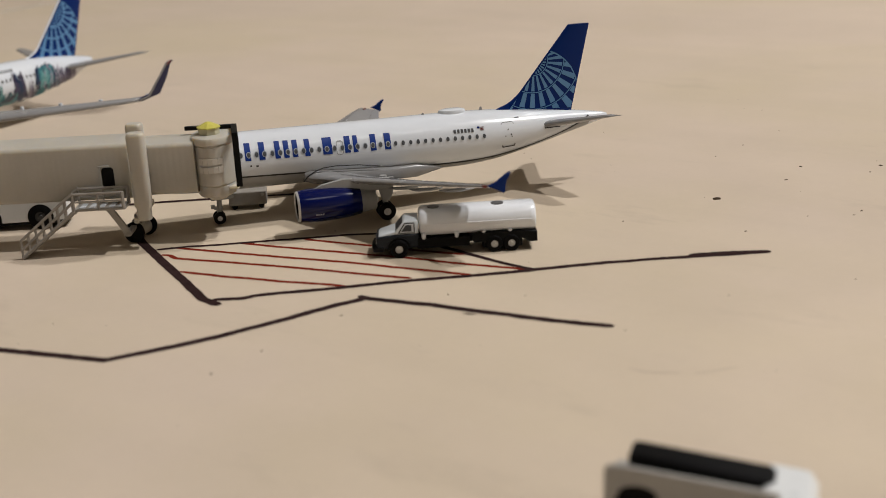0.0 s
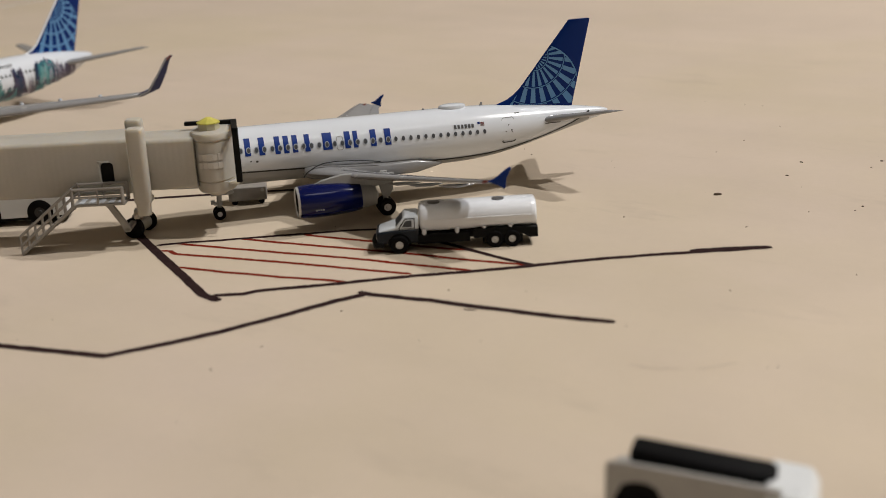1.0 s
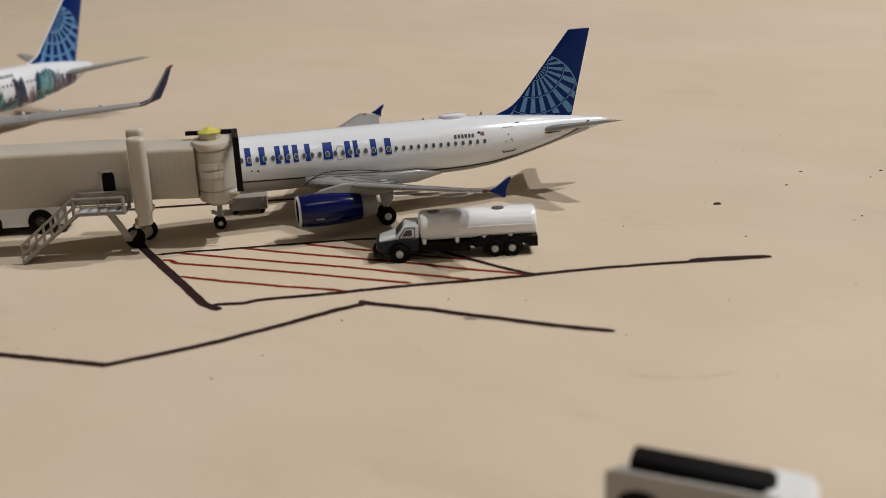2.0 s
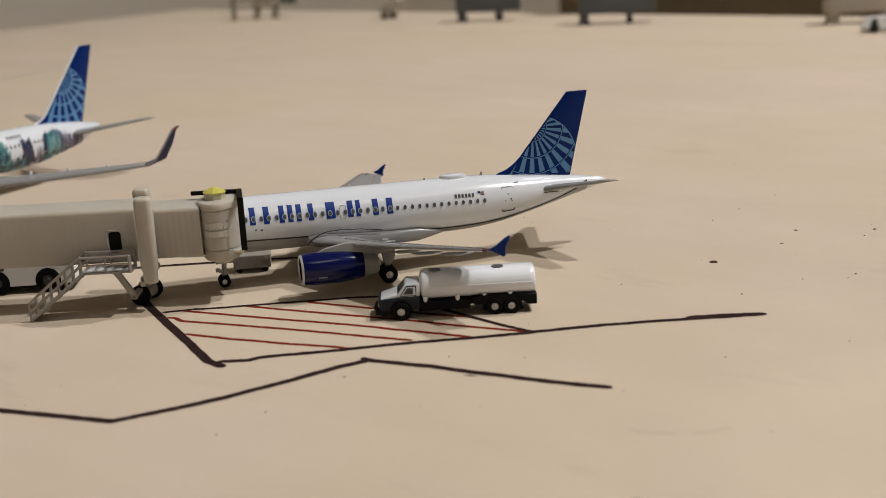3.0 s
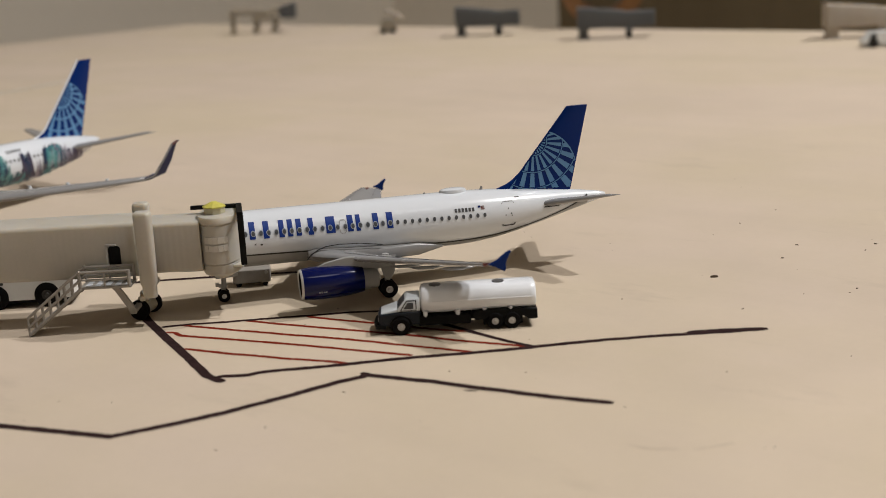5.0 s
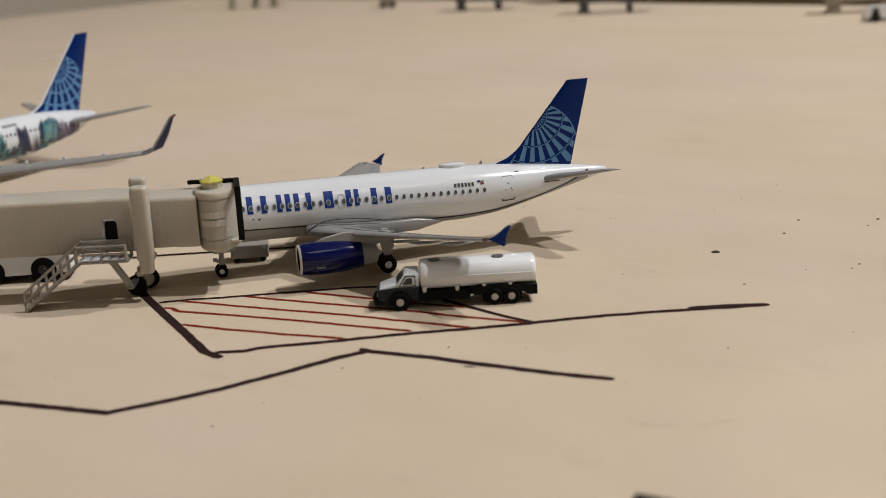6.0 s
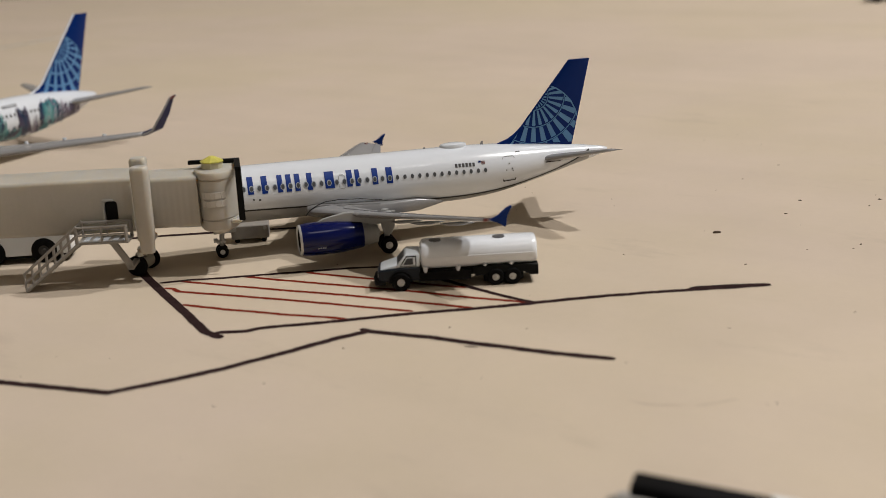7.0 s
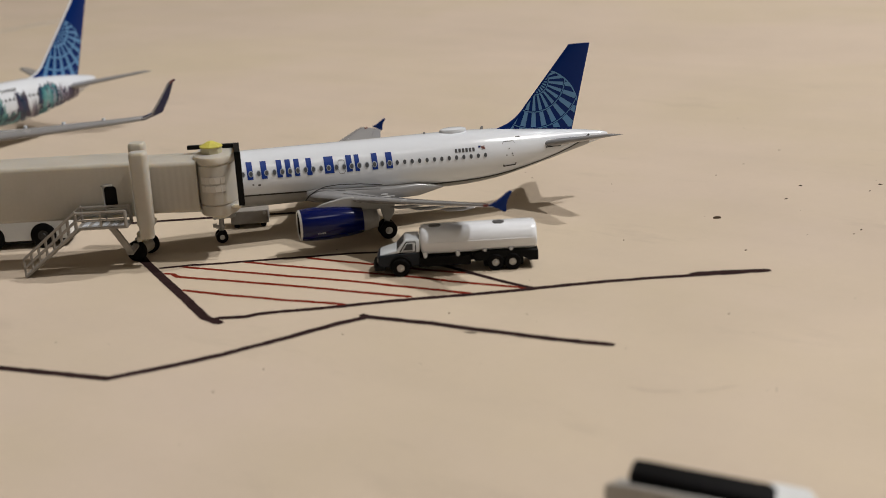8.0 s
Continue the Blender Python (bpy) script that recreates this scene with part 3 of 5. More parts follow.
# ---- the nearer airliner, nose towards -x, wheels on the board ----
def small_airliner():
    jet = thing("model_airplane", "white model airliner with navy tail and blue engines, parked", "model airplane", group="model airplanes")
    rows = smooth_table([(-40.3, 9.3, 0.15, 0.15), (-39.7, 9.35, 1.2, 1.15), (-38, 9.6, 2.6, 2.5), (-35.5, 10.1, 3.8, 3.75), (-32, 10.6, 4.6, 4.6), (-28, 10.8, 4.92, 4.9),
                         (-23, 10.75, 4.95, 4.92), (0, 10.5, 4.95, 4.92), (12, 10.42, 4.95, 4.92), (17, 10.42, 4.85, 4.82), (22, 10.55, 4.55, 4.45), (27, 10.85, 3.95, 3.75),
                         (32, 11.2, 3.15, 2.9), (37, 11.55, 2.2, 1.95), (41, 11.75, 1.3, 1.15), (43.6, 11.85, 0.65, 0.6), (44.2, 11.85, 0.35, 0.35)])
    surf = side_of(rows)
    fus = part("fuselage", body_mesh(rows, -40.3, 44.2, 80), WHITE, jet)
    # lower body, white coloured grey to carry its shade, cut along the dark cheat line
    cheat = smooth_table([(-38, 9.2), (-30, 9.0), (-23, 8.75), (-13, 8.35), (-5, 8.0), (3, 7.4), (10, 6.95), (16, 6.9), (21, 7.15), (26, 7.85), (31, 8.95), (36, 10.5), (39, 11.8), (41.2, 12.9)])
    line = [(x, lerp(cheat, x)[0]) for x in [-37 + k * 0.75 for k in range(104)]]
    bm = bmesh.new()
    loops = []
    for x, z in line:
        zc, ry, rz = lerp(rows, x)
        h = max(-0.97, min(0.97, (z - zc) / rz))
        a0 = math.asin(h)
        loops.append([(x, (ry + 0.03) * math.sin(t), zc - (rz + 0.03) * math.cos(t)) for t in [(math.pi / 2 + a0) * (k / 9 - 1) for k in range(19)]])
    loft(bm, loops, caps=False, closed=False)
    part("belly", bm, BELLY, jet, "white belly coloured grey for its shade")
    for sgn in (-1, 1):
        bm = bmesh.new()
        ribbon(bm, line, side_of(rows, sgn), 0.28, 0.06)
        part("cheat_line", bm, STRIPE, jet, "thin dark stripe along the belly")
    # cabin windows, one by one
    for k in range(37):
        x = -27.3 + 1.336 * k + (0.0)
        if x > 20.2:
            break
        z = 12.52 - 0.0265 * (x + 23.3)
        if x < 3.4:
            bm = bmesh.new()
            oval(bm, x, z, 0.41, 0.52, surf, 0.085, 16)
            part("window_surround", bm, SURROUND, fus)
        bm = bmesh.new()
        oval(bm, x, z, 0.29, 0.40, surf, 0.11, 16)
        part("window", bm, CABIN, fus)
    # the painted name, as plain upright bars
    zt = lambda x: 14.35 - 0.030 * (x + 22.6)
    zb = lambda x: 11.55 - 0.025 * (x + 22.6)
    bars = [(-22.6, -21.6), (-20.2, -19.2), (-17.5, -16.6), (-16.0, -15.1), (-14.5, -13.6), (-12.4, -11.5), (-9.3, -7.7), (-5.5, -4.5), (-4.0, -3.2), (-1.0, 0.0), (1.5, 2.6)]
    for x0, x1 in bars:
        bm = bmesh.new()
        patch(bm, [(x0, zb(x0)), (x1, zb(x1)), (x1, zt(x1)), (x0, zt(x0))], surf, 0.06)
        part("blue_marking_bar", bm, LETTER, jet, "plain blue painted bar")
    # registration and flag as plain bars
    bm = bmesh.new()
    for k in range(6):
        patch(bm, [(14.0 + k * 0.64, 12.35 - 0.02 * k), (14.42 + k * 0.64, 12.34 - 0.02 * k), (14.42 + k * 0.64, 12.96 - 0.02 * k), (14.0 + k * 0.64, 12.97 - 0.02 * k)], surf, 0.06, 1)
    part("registration_bars", bm, PANEL, jet, "small dark marking bars")
    bm = bmesh.new()
    patch(bm, [(18.35, 12.75), (18.8, 12.74), (18.8, 13.06), (18.35, 13.07)], surf, 0.06, 1)
    part("flag_blue", bm, NAVY, jet)
    bm = bmesh.new()
    for k in range(3):
        patch(bm, [(18.85, 12.42 + 0.22 * k), (19.55, 12.40 + 0.22 * k), (19.55, 12.52 + 0.22 * k), (18.85, 12.54 + 0.22 * k)], surf, 0.06, 1)
    part("flag_stripes", bm, REDDOT, jet)

    def door(x0, x1, z0, z1, w=0.10, foot=0.0):
        bm = bmesh.new()
        c = 0.25
        pts = [(x0 + c, z0), (x1 - c, z0), (x1, z0 + c), (x1, z1 - c), (x1 - c, z1), (x0 + c, z1), (x0, z1 - c), (x0, z0 + c), (x0 + c, z0), (x0 + 2 * c, z0)]
        ribbon(bm, pts, surf, w, 0.07)
        if foot:
            ribbon(bm, [(x0 - 0.1, z0 + 0.3), (x0, z0 - 0.05), (x1, z0 + 0.0), (x1 + 0.1, z0 + 0.35)], surf, foot, 0.08)
            for px, pz, r in ((0.5, 0.72, 0.14), (0.72, 0.5, 0.16), (0.25, 0.46, 0.12), (0.78, 0.42, 0.12)):
                oval(bm, x0 + (x1 - x0) * px, z0 + (z1 - z0) * pz, r, r, surf, 0.08, 8)
        return part("door_outline", bm, PANEL if foot else BELLY, fus)
    door(22.9, 25.2, 8.9, 13.2, 0.07, 0.22)
    door(-6.9, -5.8, 10.95, 13.2, 0.10)
    for mx, mz, mw, mh in ((25.6, 13.6, 0.9, 0.18), (-21.9, 10.5, 0.3, 0.25), (-20.9, 10.35, 0.4, 0.3)):
        bm = bmesh.new()
        patch(bm, [(mx, mz), (mx + mw, mz), (mx + mw, mz + mh), (mx, mz + mh)], surf, 0.06, 1)
        part("small_marking", bm, PANEL, fus)
    # satellite dome and aerials on the crown
    bm = bmesh.new()
    loft(bm, [[(14.9 + 2.45 * s * math.cos(2 * math.pi * k / 24), 1.3 * s * math.sin(2 * math.pi * k / 24), 15.1 + h) for k in range(24)] for s, h in ((1.0, 0), (1.02, 0.4), (0.95, 0.64), (0.7, 0.8), (0.3, 0.86))])
    part("antenna_dome", bm, WHITE, jet, "white antenna dome on the roof")
    for ax, h in ((20.2, 0.5), (9.5, 0.4)):
        bm = bmesh.new()
        prism(bm, [(ax - 0.35, 14.9), (ax + 0.3, 14.9), (ax + 0.3, 15.2 + h), (ax + 0.02, 15.25 + h)], "y", -0.1, 0.1)
        part("aerial", bm, BELLY, jet)
    # fin with its emblem
    lead = [(13.0, 20.5), (14.55, 21.6), (14.9, 23.0), (15.6, 25.0), (16.5, 26.5), (17.6, 27.7), (29.0, 37.2)]
    trail = [(13.0, 37.25), (28.8, 41.1), (29.0, 41.1)]
    fin = part("tail_fin", fin_mesh(lead, trail, 13.0, 28.9, 0.42), NAVY, jet, "navy blue tail fin")
    globe_tiles(fin, (30.4, 23.0), (30.7, 17.2), 7.95, [0.7, 2.6, 5.7, 8.7, 11.6],
                edge_clips([(25.4, 14.6), (37.2, 14.0), (40.75, 28.6), (37.2, 28.8)]), (-0.43, 0.43), 26, line=0.09)
    # tailplanes
    for sgn, zt_, name in ((-1, 14.4, "port"), (1, 12.9, "starboard")):
        bm = wing_panel([(sgn * 1.4, 30.0, 38.2, 11.5, 1.5), (sgn * 2.6, 30.6, 38.5, 11.7, 1.4), (sgn * 13.2, 38.9, 41.7, zt_, 0.55), (sgn * 13.9, 39.8, 41.9, zt_ + 0.1, 0.18)])
        sp = part("tailplane", bm, WING, jet, "grey horizontal tailplane")
        # black rod drawn in for the shadow line beneath the tailplane's root
        bm = bmesh.new()
        tube(bm, [(30.35, sgn * 2.3, 11.35), (31.0, sgn * 3.0, 11.25), (33.4, sgn * 5.2, 11.75 if sgn < 0 else 11.4)], [0.1, 0.12, 0.06], 6)
        part("tailplane_shade_line", bm, STRIPE, sp, "dark line for the shade under the tailplane's front edge")
    # wings
    for sgn, zr, zt_, dx in ((-1, 7.3, 12.3, 0.0), (1, 7.3, 9.2, -2.1)):
        def zz(y, zr=zr, zt_=zt_):
            f = (y - 4) / 38.0
            return zr + (zt_ - zr) * (f * 0.9 + 0.1 * f * f)
        rws = [(3.2, -13.2, 4.4, zz(3.5), 2.6), (6, -11.9, 4.6, zz(6), 2.1), (10, -9.6, 4.9, zz(10), 1.7), (16, -6.0 + dx * 0.3, 5.6 + dx * 0.3, zz(16), 1.3),
               (28, 1.0 + dx * 0.6, 8.4 + dx * 0.6, zz(28), 0.95), (40, 7.9 + dx, 11.6 + dx, zz(40), 0.6), (42.2, 9.2 + dx, 12.2 + dx, zz(42.2), 0.45)]
        if sgn > 0:
            rws = [(y, a - 3.5 * (1 - abs(y - 28) / 26), b, z, t) for y, a, b, z, t in rws]
        wing = part("wing", wing_panel([(sgn * y, a, b, z, t) for y, a, b, z, t in rws], 0.15), WING, jet, "light grey painted wing")
        # wing-tip fence
        bm = bmesh.new()
        cx, cz, fs = (10.9 + dx, zt_ + 0.25, 1.0) if sgn < 0 else (11.9 + dx, zt_ + 0.15, 0.8)
        out = [(-1.9, -0.1), (-0.6, 0.35), (0.9, 1.45), (1.55, 1.75), (1.75, 1.6), (1.05, 0.45), (0.85, -0.2), (0.8, -1.2), (0.5, -1.4), (-0.5, -0.75)]
        prism(bm, [(cx + a * fs, cz + b * fs) for a, b in out], "y", sgn * 42.1, sgn * 42.6)
        part("wing_fence", bm, NAVY, wing, "navy wing-tip fence", bevel=0.08)
        # flap track fairings
        for fy, fx, fz in ((13.0, 5.6, zz(13) - 0.5), (21.5, 7.2 + dx * 0.4, zz(21.5) - 0.4), (30.5, 10.0 + dx * 0.6, zz(30.5) - 0.3)):
            la, lb, lz, lt = lerp(rws, fy)
            fz -= 0.135 * (lb - la)
            bm = bmesh.new()
            tube(bm, [(fx - 5.6, sgn * fy, fz), (fx - 4.2, sgn * fy, fz - 0.2), (fx - 2.0, sgn * fy, fz - 0.35), (fx + 0.1, sgn * fy, fz - 0.35)], [0.06, 0.3, 0.3, 0.06], 10)
            part("flap_fairing", bm, WING, wing)
        # dark aileron and slat lines, red tip lamp
        bm = bmesh.new()
        for u in (0.16, 0.74):
            lo = [(sgn * y, a + (b - a) * u, z + t * (0.58 if u < 0.5 else 0.30) - 0.15 * u * (b - a)) for y, a, b, z, t in rws[2:]]
            for (y0, x0, z0), (y1, x1, z1) in zip(lo, lo[1:]):
                tube(bm, [(x0, y0, z0), (x1, y1, z1)], 0.04, 5)
        part("panel_lines", bm, PANEL, wing)
        bm = bmesh.new()
        tube(bm, [(8.6 + dx, sgn * 41.2, zz(41.2) - 0.02), (9.2 + dx, sgn * 41.8, zz(41.8))], [0.26, 0.2], 10)
        part("tip_lamp", bm, REDDOT, wing, "small red wing-tip lamp")
        for py in (17.0, 22.5, 28.0, 33.5):
            a, b, z, t = lerp(rws, py)
            bm = bmesh.new()
            z -= 0.15 * 0.22 * (b - a)
            tube(bm, [(a + (b - a) * 0.22, sgn * py, z), (a + (b - a) * 0.22, sgn * py, z + t * 0.64)], [0.2, 0.14], 8)
            part("wing_rivet", bm, WHITE, wing, "small bright metal dot")
        # wing root fairing
        bm = bmesh.new()
        loft(bm, [[(x, sgn * (4.1 + h * math.cos(t)), zc + v * math.sin(t)) for t in [2 * math.pi * k / 16 for k in range(16)]] for x, h, zc, v in
                  ((-12.9, 0.2, 7.6, 0.35), (-12.7, 0.75, 7.6, 0.95), (-11.4, 1.15, 7.45, 1.3), (-6, 1.25, 6.9, 1.35), (2, 1.2, 6.5, 1.25), (7, 0.9, 6.5, 1.2), (11.5, 0.1, 6.5, 0.2))])
        part("root_fairing", bm, WING, jet, "grey wing root fairing")
        bm = bmesh.new()
        edge = [(-13.1, 6.9), (-12.4, 7.7), (-11.0, 8.5), (-9.6, 8.95), (-7.3, 9.08), (-3.3, 8.8), (0.4, 8.2)]
        tube(bm, [(ex, sgn * 5.1, ez) for ex, ez in edge], 0.09, 6)
        part("root_line", bm, STRIPE, jet, "thin dark line over the wing root")
        # pylon and engine
        ey = sgn * 14.4
        bm = bmesh.new()
        loft(bm, [[(x, ey - h, z0), (x, ey + h, z0), (x, ey + h * 0.8, z1), (x, ey - h * 0.8, z1)] for x, h, z0, z1 in
                  ((-13.0, 0.15, 7.4, 7.8), (-11.5, 0.4, 7.2, 8.4), (-8, 0.55, 6.9, zz(14) + 0.5), (-4, 0.55, 6.2, zz(14) + 0.3), (0, 0.3, 6.9, zz(14) - 0.2))])
        part("pylon", bm, BELLY, jet, "grey engine pylon", bevel=0.1)
        engine(jet, -15.9, -5.2, ey, 5.15, 2.75, BLUE, 0.15)
        # main gear
        gy = sgn * 9.5
        bm = bmesh.new()
        tube(bm, [(0, gy, 1.5), (0, gy, 3.2), (-0.1, gy, 7.6)], [0.42, 0.5, 0.62], 12)
        tube(bm, [(0, gy - 1.2, 1.5), (0, gy + 1.2, 1.5)], 0.32, 10)
        tube(bm, [(0, gy, 3.4), (0.2, gy - sgn * 3.4, 6.6)], [0.26, 0.3], 8)
        gear = part("main_gear", bm, BELLY, jet, "grey main landing gear leg")
        bm = bmesh.new()
        prism(bm, [(-1.5, 7.6), (1.5, 7.4), (1.25, 4.6), (0.5, 3.3), (-0.6, 3.3), (-1.1, 5.0)], "y", gy + sgn * 0.75, gy + sgn * 0.95)
        part("gear_door", bm, BELLY, gear, "grey gear door", bevel=0.05)
        for oy in (-0.95, 0.95):
            wheel(gear, 0, gy + oy, 1.5, 1.05)
    # nose gear
    bm = bmesh.new()
    tube(bm, [(-27.6, 0, 1.0), (-27.5, 0, 2.6), (-27.2, 0, 6.2)], [0.36, 0.42, 0.5], 12)
    tube(bm, [(-27.6, -0.9, 1.05), (-27.6, 0.9, 1.05)], 0.25, 10)
    box(bm, -28.4, -26.9, -0.35, 0.35, 2.5, 3.0)
    box(bm, -28.9, -28.2, -0.5, 0.5, 2.75, 3.25)
    gear = part("nose_gear", bm, BELLY, jet, "grey nose landing gear leg")
    for sgn in (-1, 1):
        wheel(gear, -27.6, sgn * 0.75, 1.05, 0.75)
        bm = bmesh.new()
        box(bm, -28.8, -25.4, sgn * 1.25 - 0.08, sgn * 1.25 + 0.08, 4.4, 6.6)
        part("gear_door", bm, BELLY, gear, bevel=0.05)
    return jet


# ---- the farther, larger airliner with painted mural ----
def large_airliner():
    jet = thing("model_airplane", "white model airliner with a teal and purple rear mural", "model airplane", -46.9, 133.7, 0, 44.2, "model airplanes")
    jet.scale = (0.972, 0.972, 0.972)
    rows = smooth_table([(-118, 9.8, 0.15, 0.15), (-117, 9.9, 1.3, 1.2), (-114, 10.3, 2.9, 2.8), (-109, 10.8, 4.3, 4.4), (-103, 11.05, 4.85, 5.15), (-60, 11.05, 4.85, 5.15), (-42, 11.0, 4.9, 5.2),
                         (-34, 10.85, 4.9, 5.35), (-26, 10.95, 4.75, 5.1), (-18, 11.25, 4.1, 4.25), (-10, 11.7, 2.9, 2.85), (-5, 12.1, 1.7, 1.55), (-2.2, 12.3, 0.7, 0.7), (-1.8, 12.3, 0.35, 0.35)])
    surf = side_of(rows)
    fus = part("fuselage", body_mesh(rows, -118, -1.8, 80, 40), WHITE, jet)
    for k in range(64):
        x = -106 + 1.29 * k
        if -26 < x or (-60 < x < -56):
            continue
        bm = bmesh.new()
        oval(bm, x, 12.4, 0.28, 0.42, surf, 0.08, 10)
        part("window", bm, CABIN, fus)
    bm = bmesh.new()
    for k in range(7):
        patch(bm, [(-36.5 + k * 0.7, 14.2), (-36.1 + k * 0.7, 14.2), (-36.1 + k * 0.7, 14.9), (-36.5 + k * 0.7, 14.9)], surf, 0.07, 1)
    part("registration_bars", bm, PANEL, jet)
    # mural: plain overlapping patches of colour, zone by zone along the rear body
    rnd = random.Random(11)
    layer = 0
    # (zone start, end, count, lowest, highest, half width, lean, colours)
    ZONES = [(-66, -38.6, 60, 5.6, 14.6, 1.2, 0.8, (0, 4, 4, 1, 4, 2)), (-40, -37.2, 9, 5.7, 13.6, 0.5, 0.2, (0, 2, 4)), (-37, -33, 12, 5.7, 9.6, 0.9, 0.7, (4, 2, 1, 4, 0)),
             (-32.6, -29.6, 12, 5.8, 14.4, 0.42, -0.8, (1, 1, 1, 4)), (-29.2, -25.4, 7, 6.2, 11.6, 0.3, -0.7, (1, 1, 3)),
             (-25.2, -20.6, 26, 6.4, 14.9, 1.0, 0.6, (0, 0, 4, 1, 0)), (-24.6, -20.0, 14, 8.0, 14.2, 0.55, 0.8, (2, 2, 0, 3)),
             (-20.4, -16.6, 14, 7.6, 14.4, 0.4, -0.6, (3, 4, 3, 1, 2)), (-16.6, -10.4, 22, 8.2, 13.0, 0.4, -0.4, (3, 1, 1, 3))]
    for zx0, zx1, count, low, high, half, slant, colours in ZONES:
        for k in range(count):
            x = zx0 + (zx1 - zx0) * (k + rnd.uniform(0.1, 0.9)) / count
            zc, ry, rz = lerp(rows, x)
            z0 = max(zc - rz * 0.9, low + rnd.uniform(0, 0.5) * (high - low) * (0.3 if half < 0.45 else 0.9))
            z1 = min(zc + rz * 0.86, z0 + (high - z0) * rnd.uniform(0.45, 1.0))
            if z1 - z0 < 0.5:
                continue
            w = half * rnd.uniform(0.6, 1.3)
            lean = slant * rnd.uniform(0.4, 1.2)
            tip = rnd.uniform(0.1, 0.9) if half > 0.35 else 0.15
            bm = bmesh.new()
            patch(bm, [(x - w, z0), (x + w, z0 + rnd.uniform(-0.3, 0.3)), (x + w * tip + lean, z1), (x - w * tip * 0.8 + lean, z1 - rnd.uniform(0, 0.6))], surf, 0.06 + 0.0016 * layer, 4)
            layer += 1
            part("mural_patch", bm, MURAL[rnd.choice(colours)], jet)
    lead = [(12.5, -28.5), (15.9, -23.5), (16.6, -21.6), (17.8, -19.9), (34.3, -6.0)]
    trail = [(12.5, -8.2), (34.3, -1.4)]
    fin = part("tail_fin", fin_mesh(lead, trail, 12.5, 34.2, 0.45), NAVY, jet, "navy blue tail fin")
    globe_tiles(fin, (-13.7, 26.7), (-14.1, 21.3), 8.6, [1.5, 4.1, 7.1, 10.3, 13.6],
                edge_clips([(-21.6, 15.3), (-8.1, 14.4), (-2.1, 34.0), (-5.7, 34.1)]), (-0.46, 0.46), 24, line=0.3, solid=1.6, duty=0.42)
    bm = bmesh.new()
    pts = [(-29, -0.01, 14.5)] + [(x - 0.05, 0, z) for z, x in lead[1:]]
    tube(bm, pts, 0.3, 8)
    part("leading_edge", bm, WHITE, fin, "bright metal leading edge")
    for sgn in (-1, 1):
        far, tip = (1.42, 13.9) if sgn > 0 else (1.0, 14.7)
        bm = wing_panel([(sgn * 1.6, -15.5, -6.0, 11.6, 1.6), (sgn * 2.6, -14.8, -5.8, 11.8, 1.5), (sgn * 19.2 * far, -3.8, -0.4, tip, 0.7), (sgn * 20.2 * far, -2.4, -0.2, tip + 0.05, 0.3)])
        part("tailplane", bm, WING, jet, "grey horizontal tailplane")
        rws = [(3.5, -76, -52, 7.4, 2.8), (8, -73, -51.5, 7.6, 2.2), (16, -67.5, -51, 8.2, 1.6), (32, -56.5, -46.6, 9.7, 1.2), (46, -46.9, -41.2, 11.15, 0.8),
               (47.6, -43.4, -39.3, 11.2, 0.7), (48.9, -42.0, -38.6, 11.9, 0.6), (50.0, -40.3, -37.5, 15.1, 0.5), (50.9, -38.4, -36.8, 18.5, 0.4), (51.1, -37.3, -36.1, 19.1, 0.25)]
        rws = [(y * 1.14, -66 + (a + 66) * 1.14, -66 + (b + 66) * 1.14, z, t * 1.5) for y, a, b, z, t in rws]
        wing = part("wing", wing_panel([(sgn * y, a, b, z, t) for y, a, b, z, t in rws[:6]]), WING, jet, "grey painted wing")
        part("winglet", wing_panel([(sgn * y, a, b, z, t) for y, a, b, z, t in rws[5:]]), WINGLET, wing, "dark violet upturned winglet")
        bm = bmesh.new()
        tube(bm, [(a + 0.25, sgn * y, z) for y, a, b, z, t in rws[5:]], [0.26, 0.24, 0.22, 0.2, 0.14], 8)
        part("winglet_edge", bm, WING, wing, "bare grey winglet leading edge")
        bm = bmesh.new()
        tube(bm, [(a + 0.5, sgn * y, z) for y, a, b, z, t in rws[8:]], [0.3, 0.24], 8)
        part("tip_lamp", bm, REDDOT, wing, "small red winglet tip")
        for k in range(4):
            py = 30.0 + 8.2 * k
            a, b, z, t = lerp([(y, a, b, z, t) for y, a, b, z, t in rws], py)
            bm = bmesh.new()
            tube(bm, [(a + (b - a) * 0.5, sgn * py, z), (a + (b - a) * 0.5, sgn * py, z + t * 0.8)], [0.5, 0.42], 8)
            part("wing_rivet", bm, WHITE, wing, "small bright metal dot")
        for fy, fx in ((12, -50.5), (22, -48.5), (30, -46.5)):
            bm = bmesh.new()
            fz = 6.6 + fy * 0.1 - 0.6
            tube(bm, [(fx - 7, sgn * fy, fz), (fx - 5, sgn * fy, fz - 0.5), (fx - 2, sgn * fy, fz - 0.6), (fx + 1.5, sgn * fy, fz + 0.1)], [0.1, 0.6, 0.6, 0.1], 10)
            part("flap_fairing", bm, WING, wing)
        engine(jet, -80, -66, sgn * 16.2, 5.2, 3.3, BLUE, 0.1)
        bm = bmesh.new()
        loft(bm, [[(x, sgn * 16.2 - h, z0), (x, sgn * 16.2 + h, z0), (x, sgn * 16.2 + h, z1), (x, sgn * 16.2 - h, z1)] for x, h, z0, z1 in ((-77, 0.2, 7.9, 8.4), (-72, 0.6, 7.4, 8.5), (-66, 0.6, 6.8, 8.4), (-60, 0.3, 7.6, 8.2))])
        part("pylon", bm, BELLY, jet)
        bm = bmesh.new()
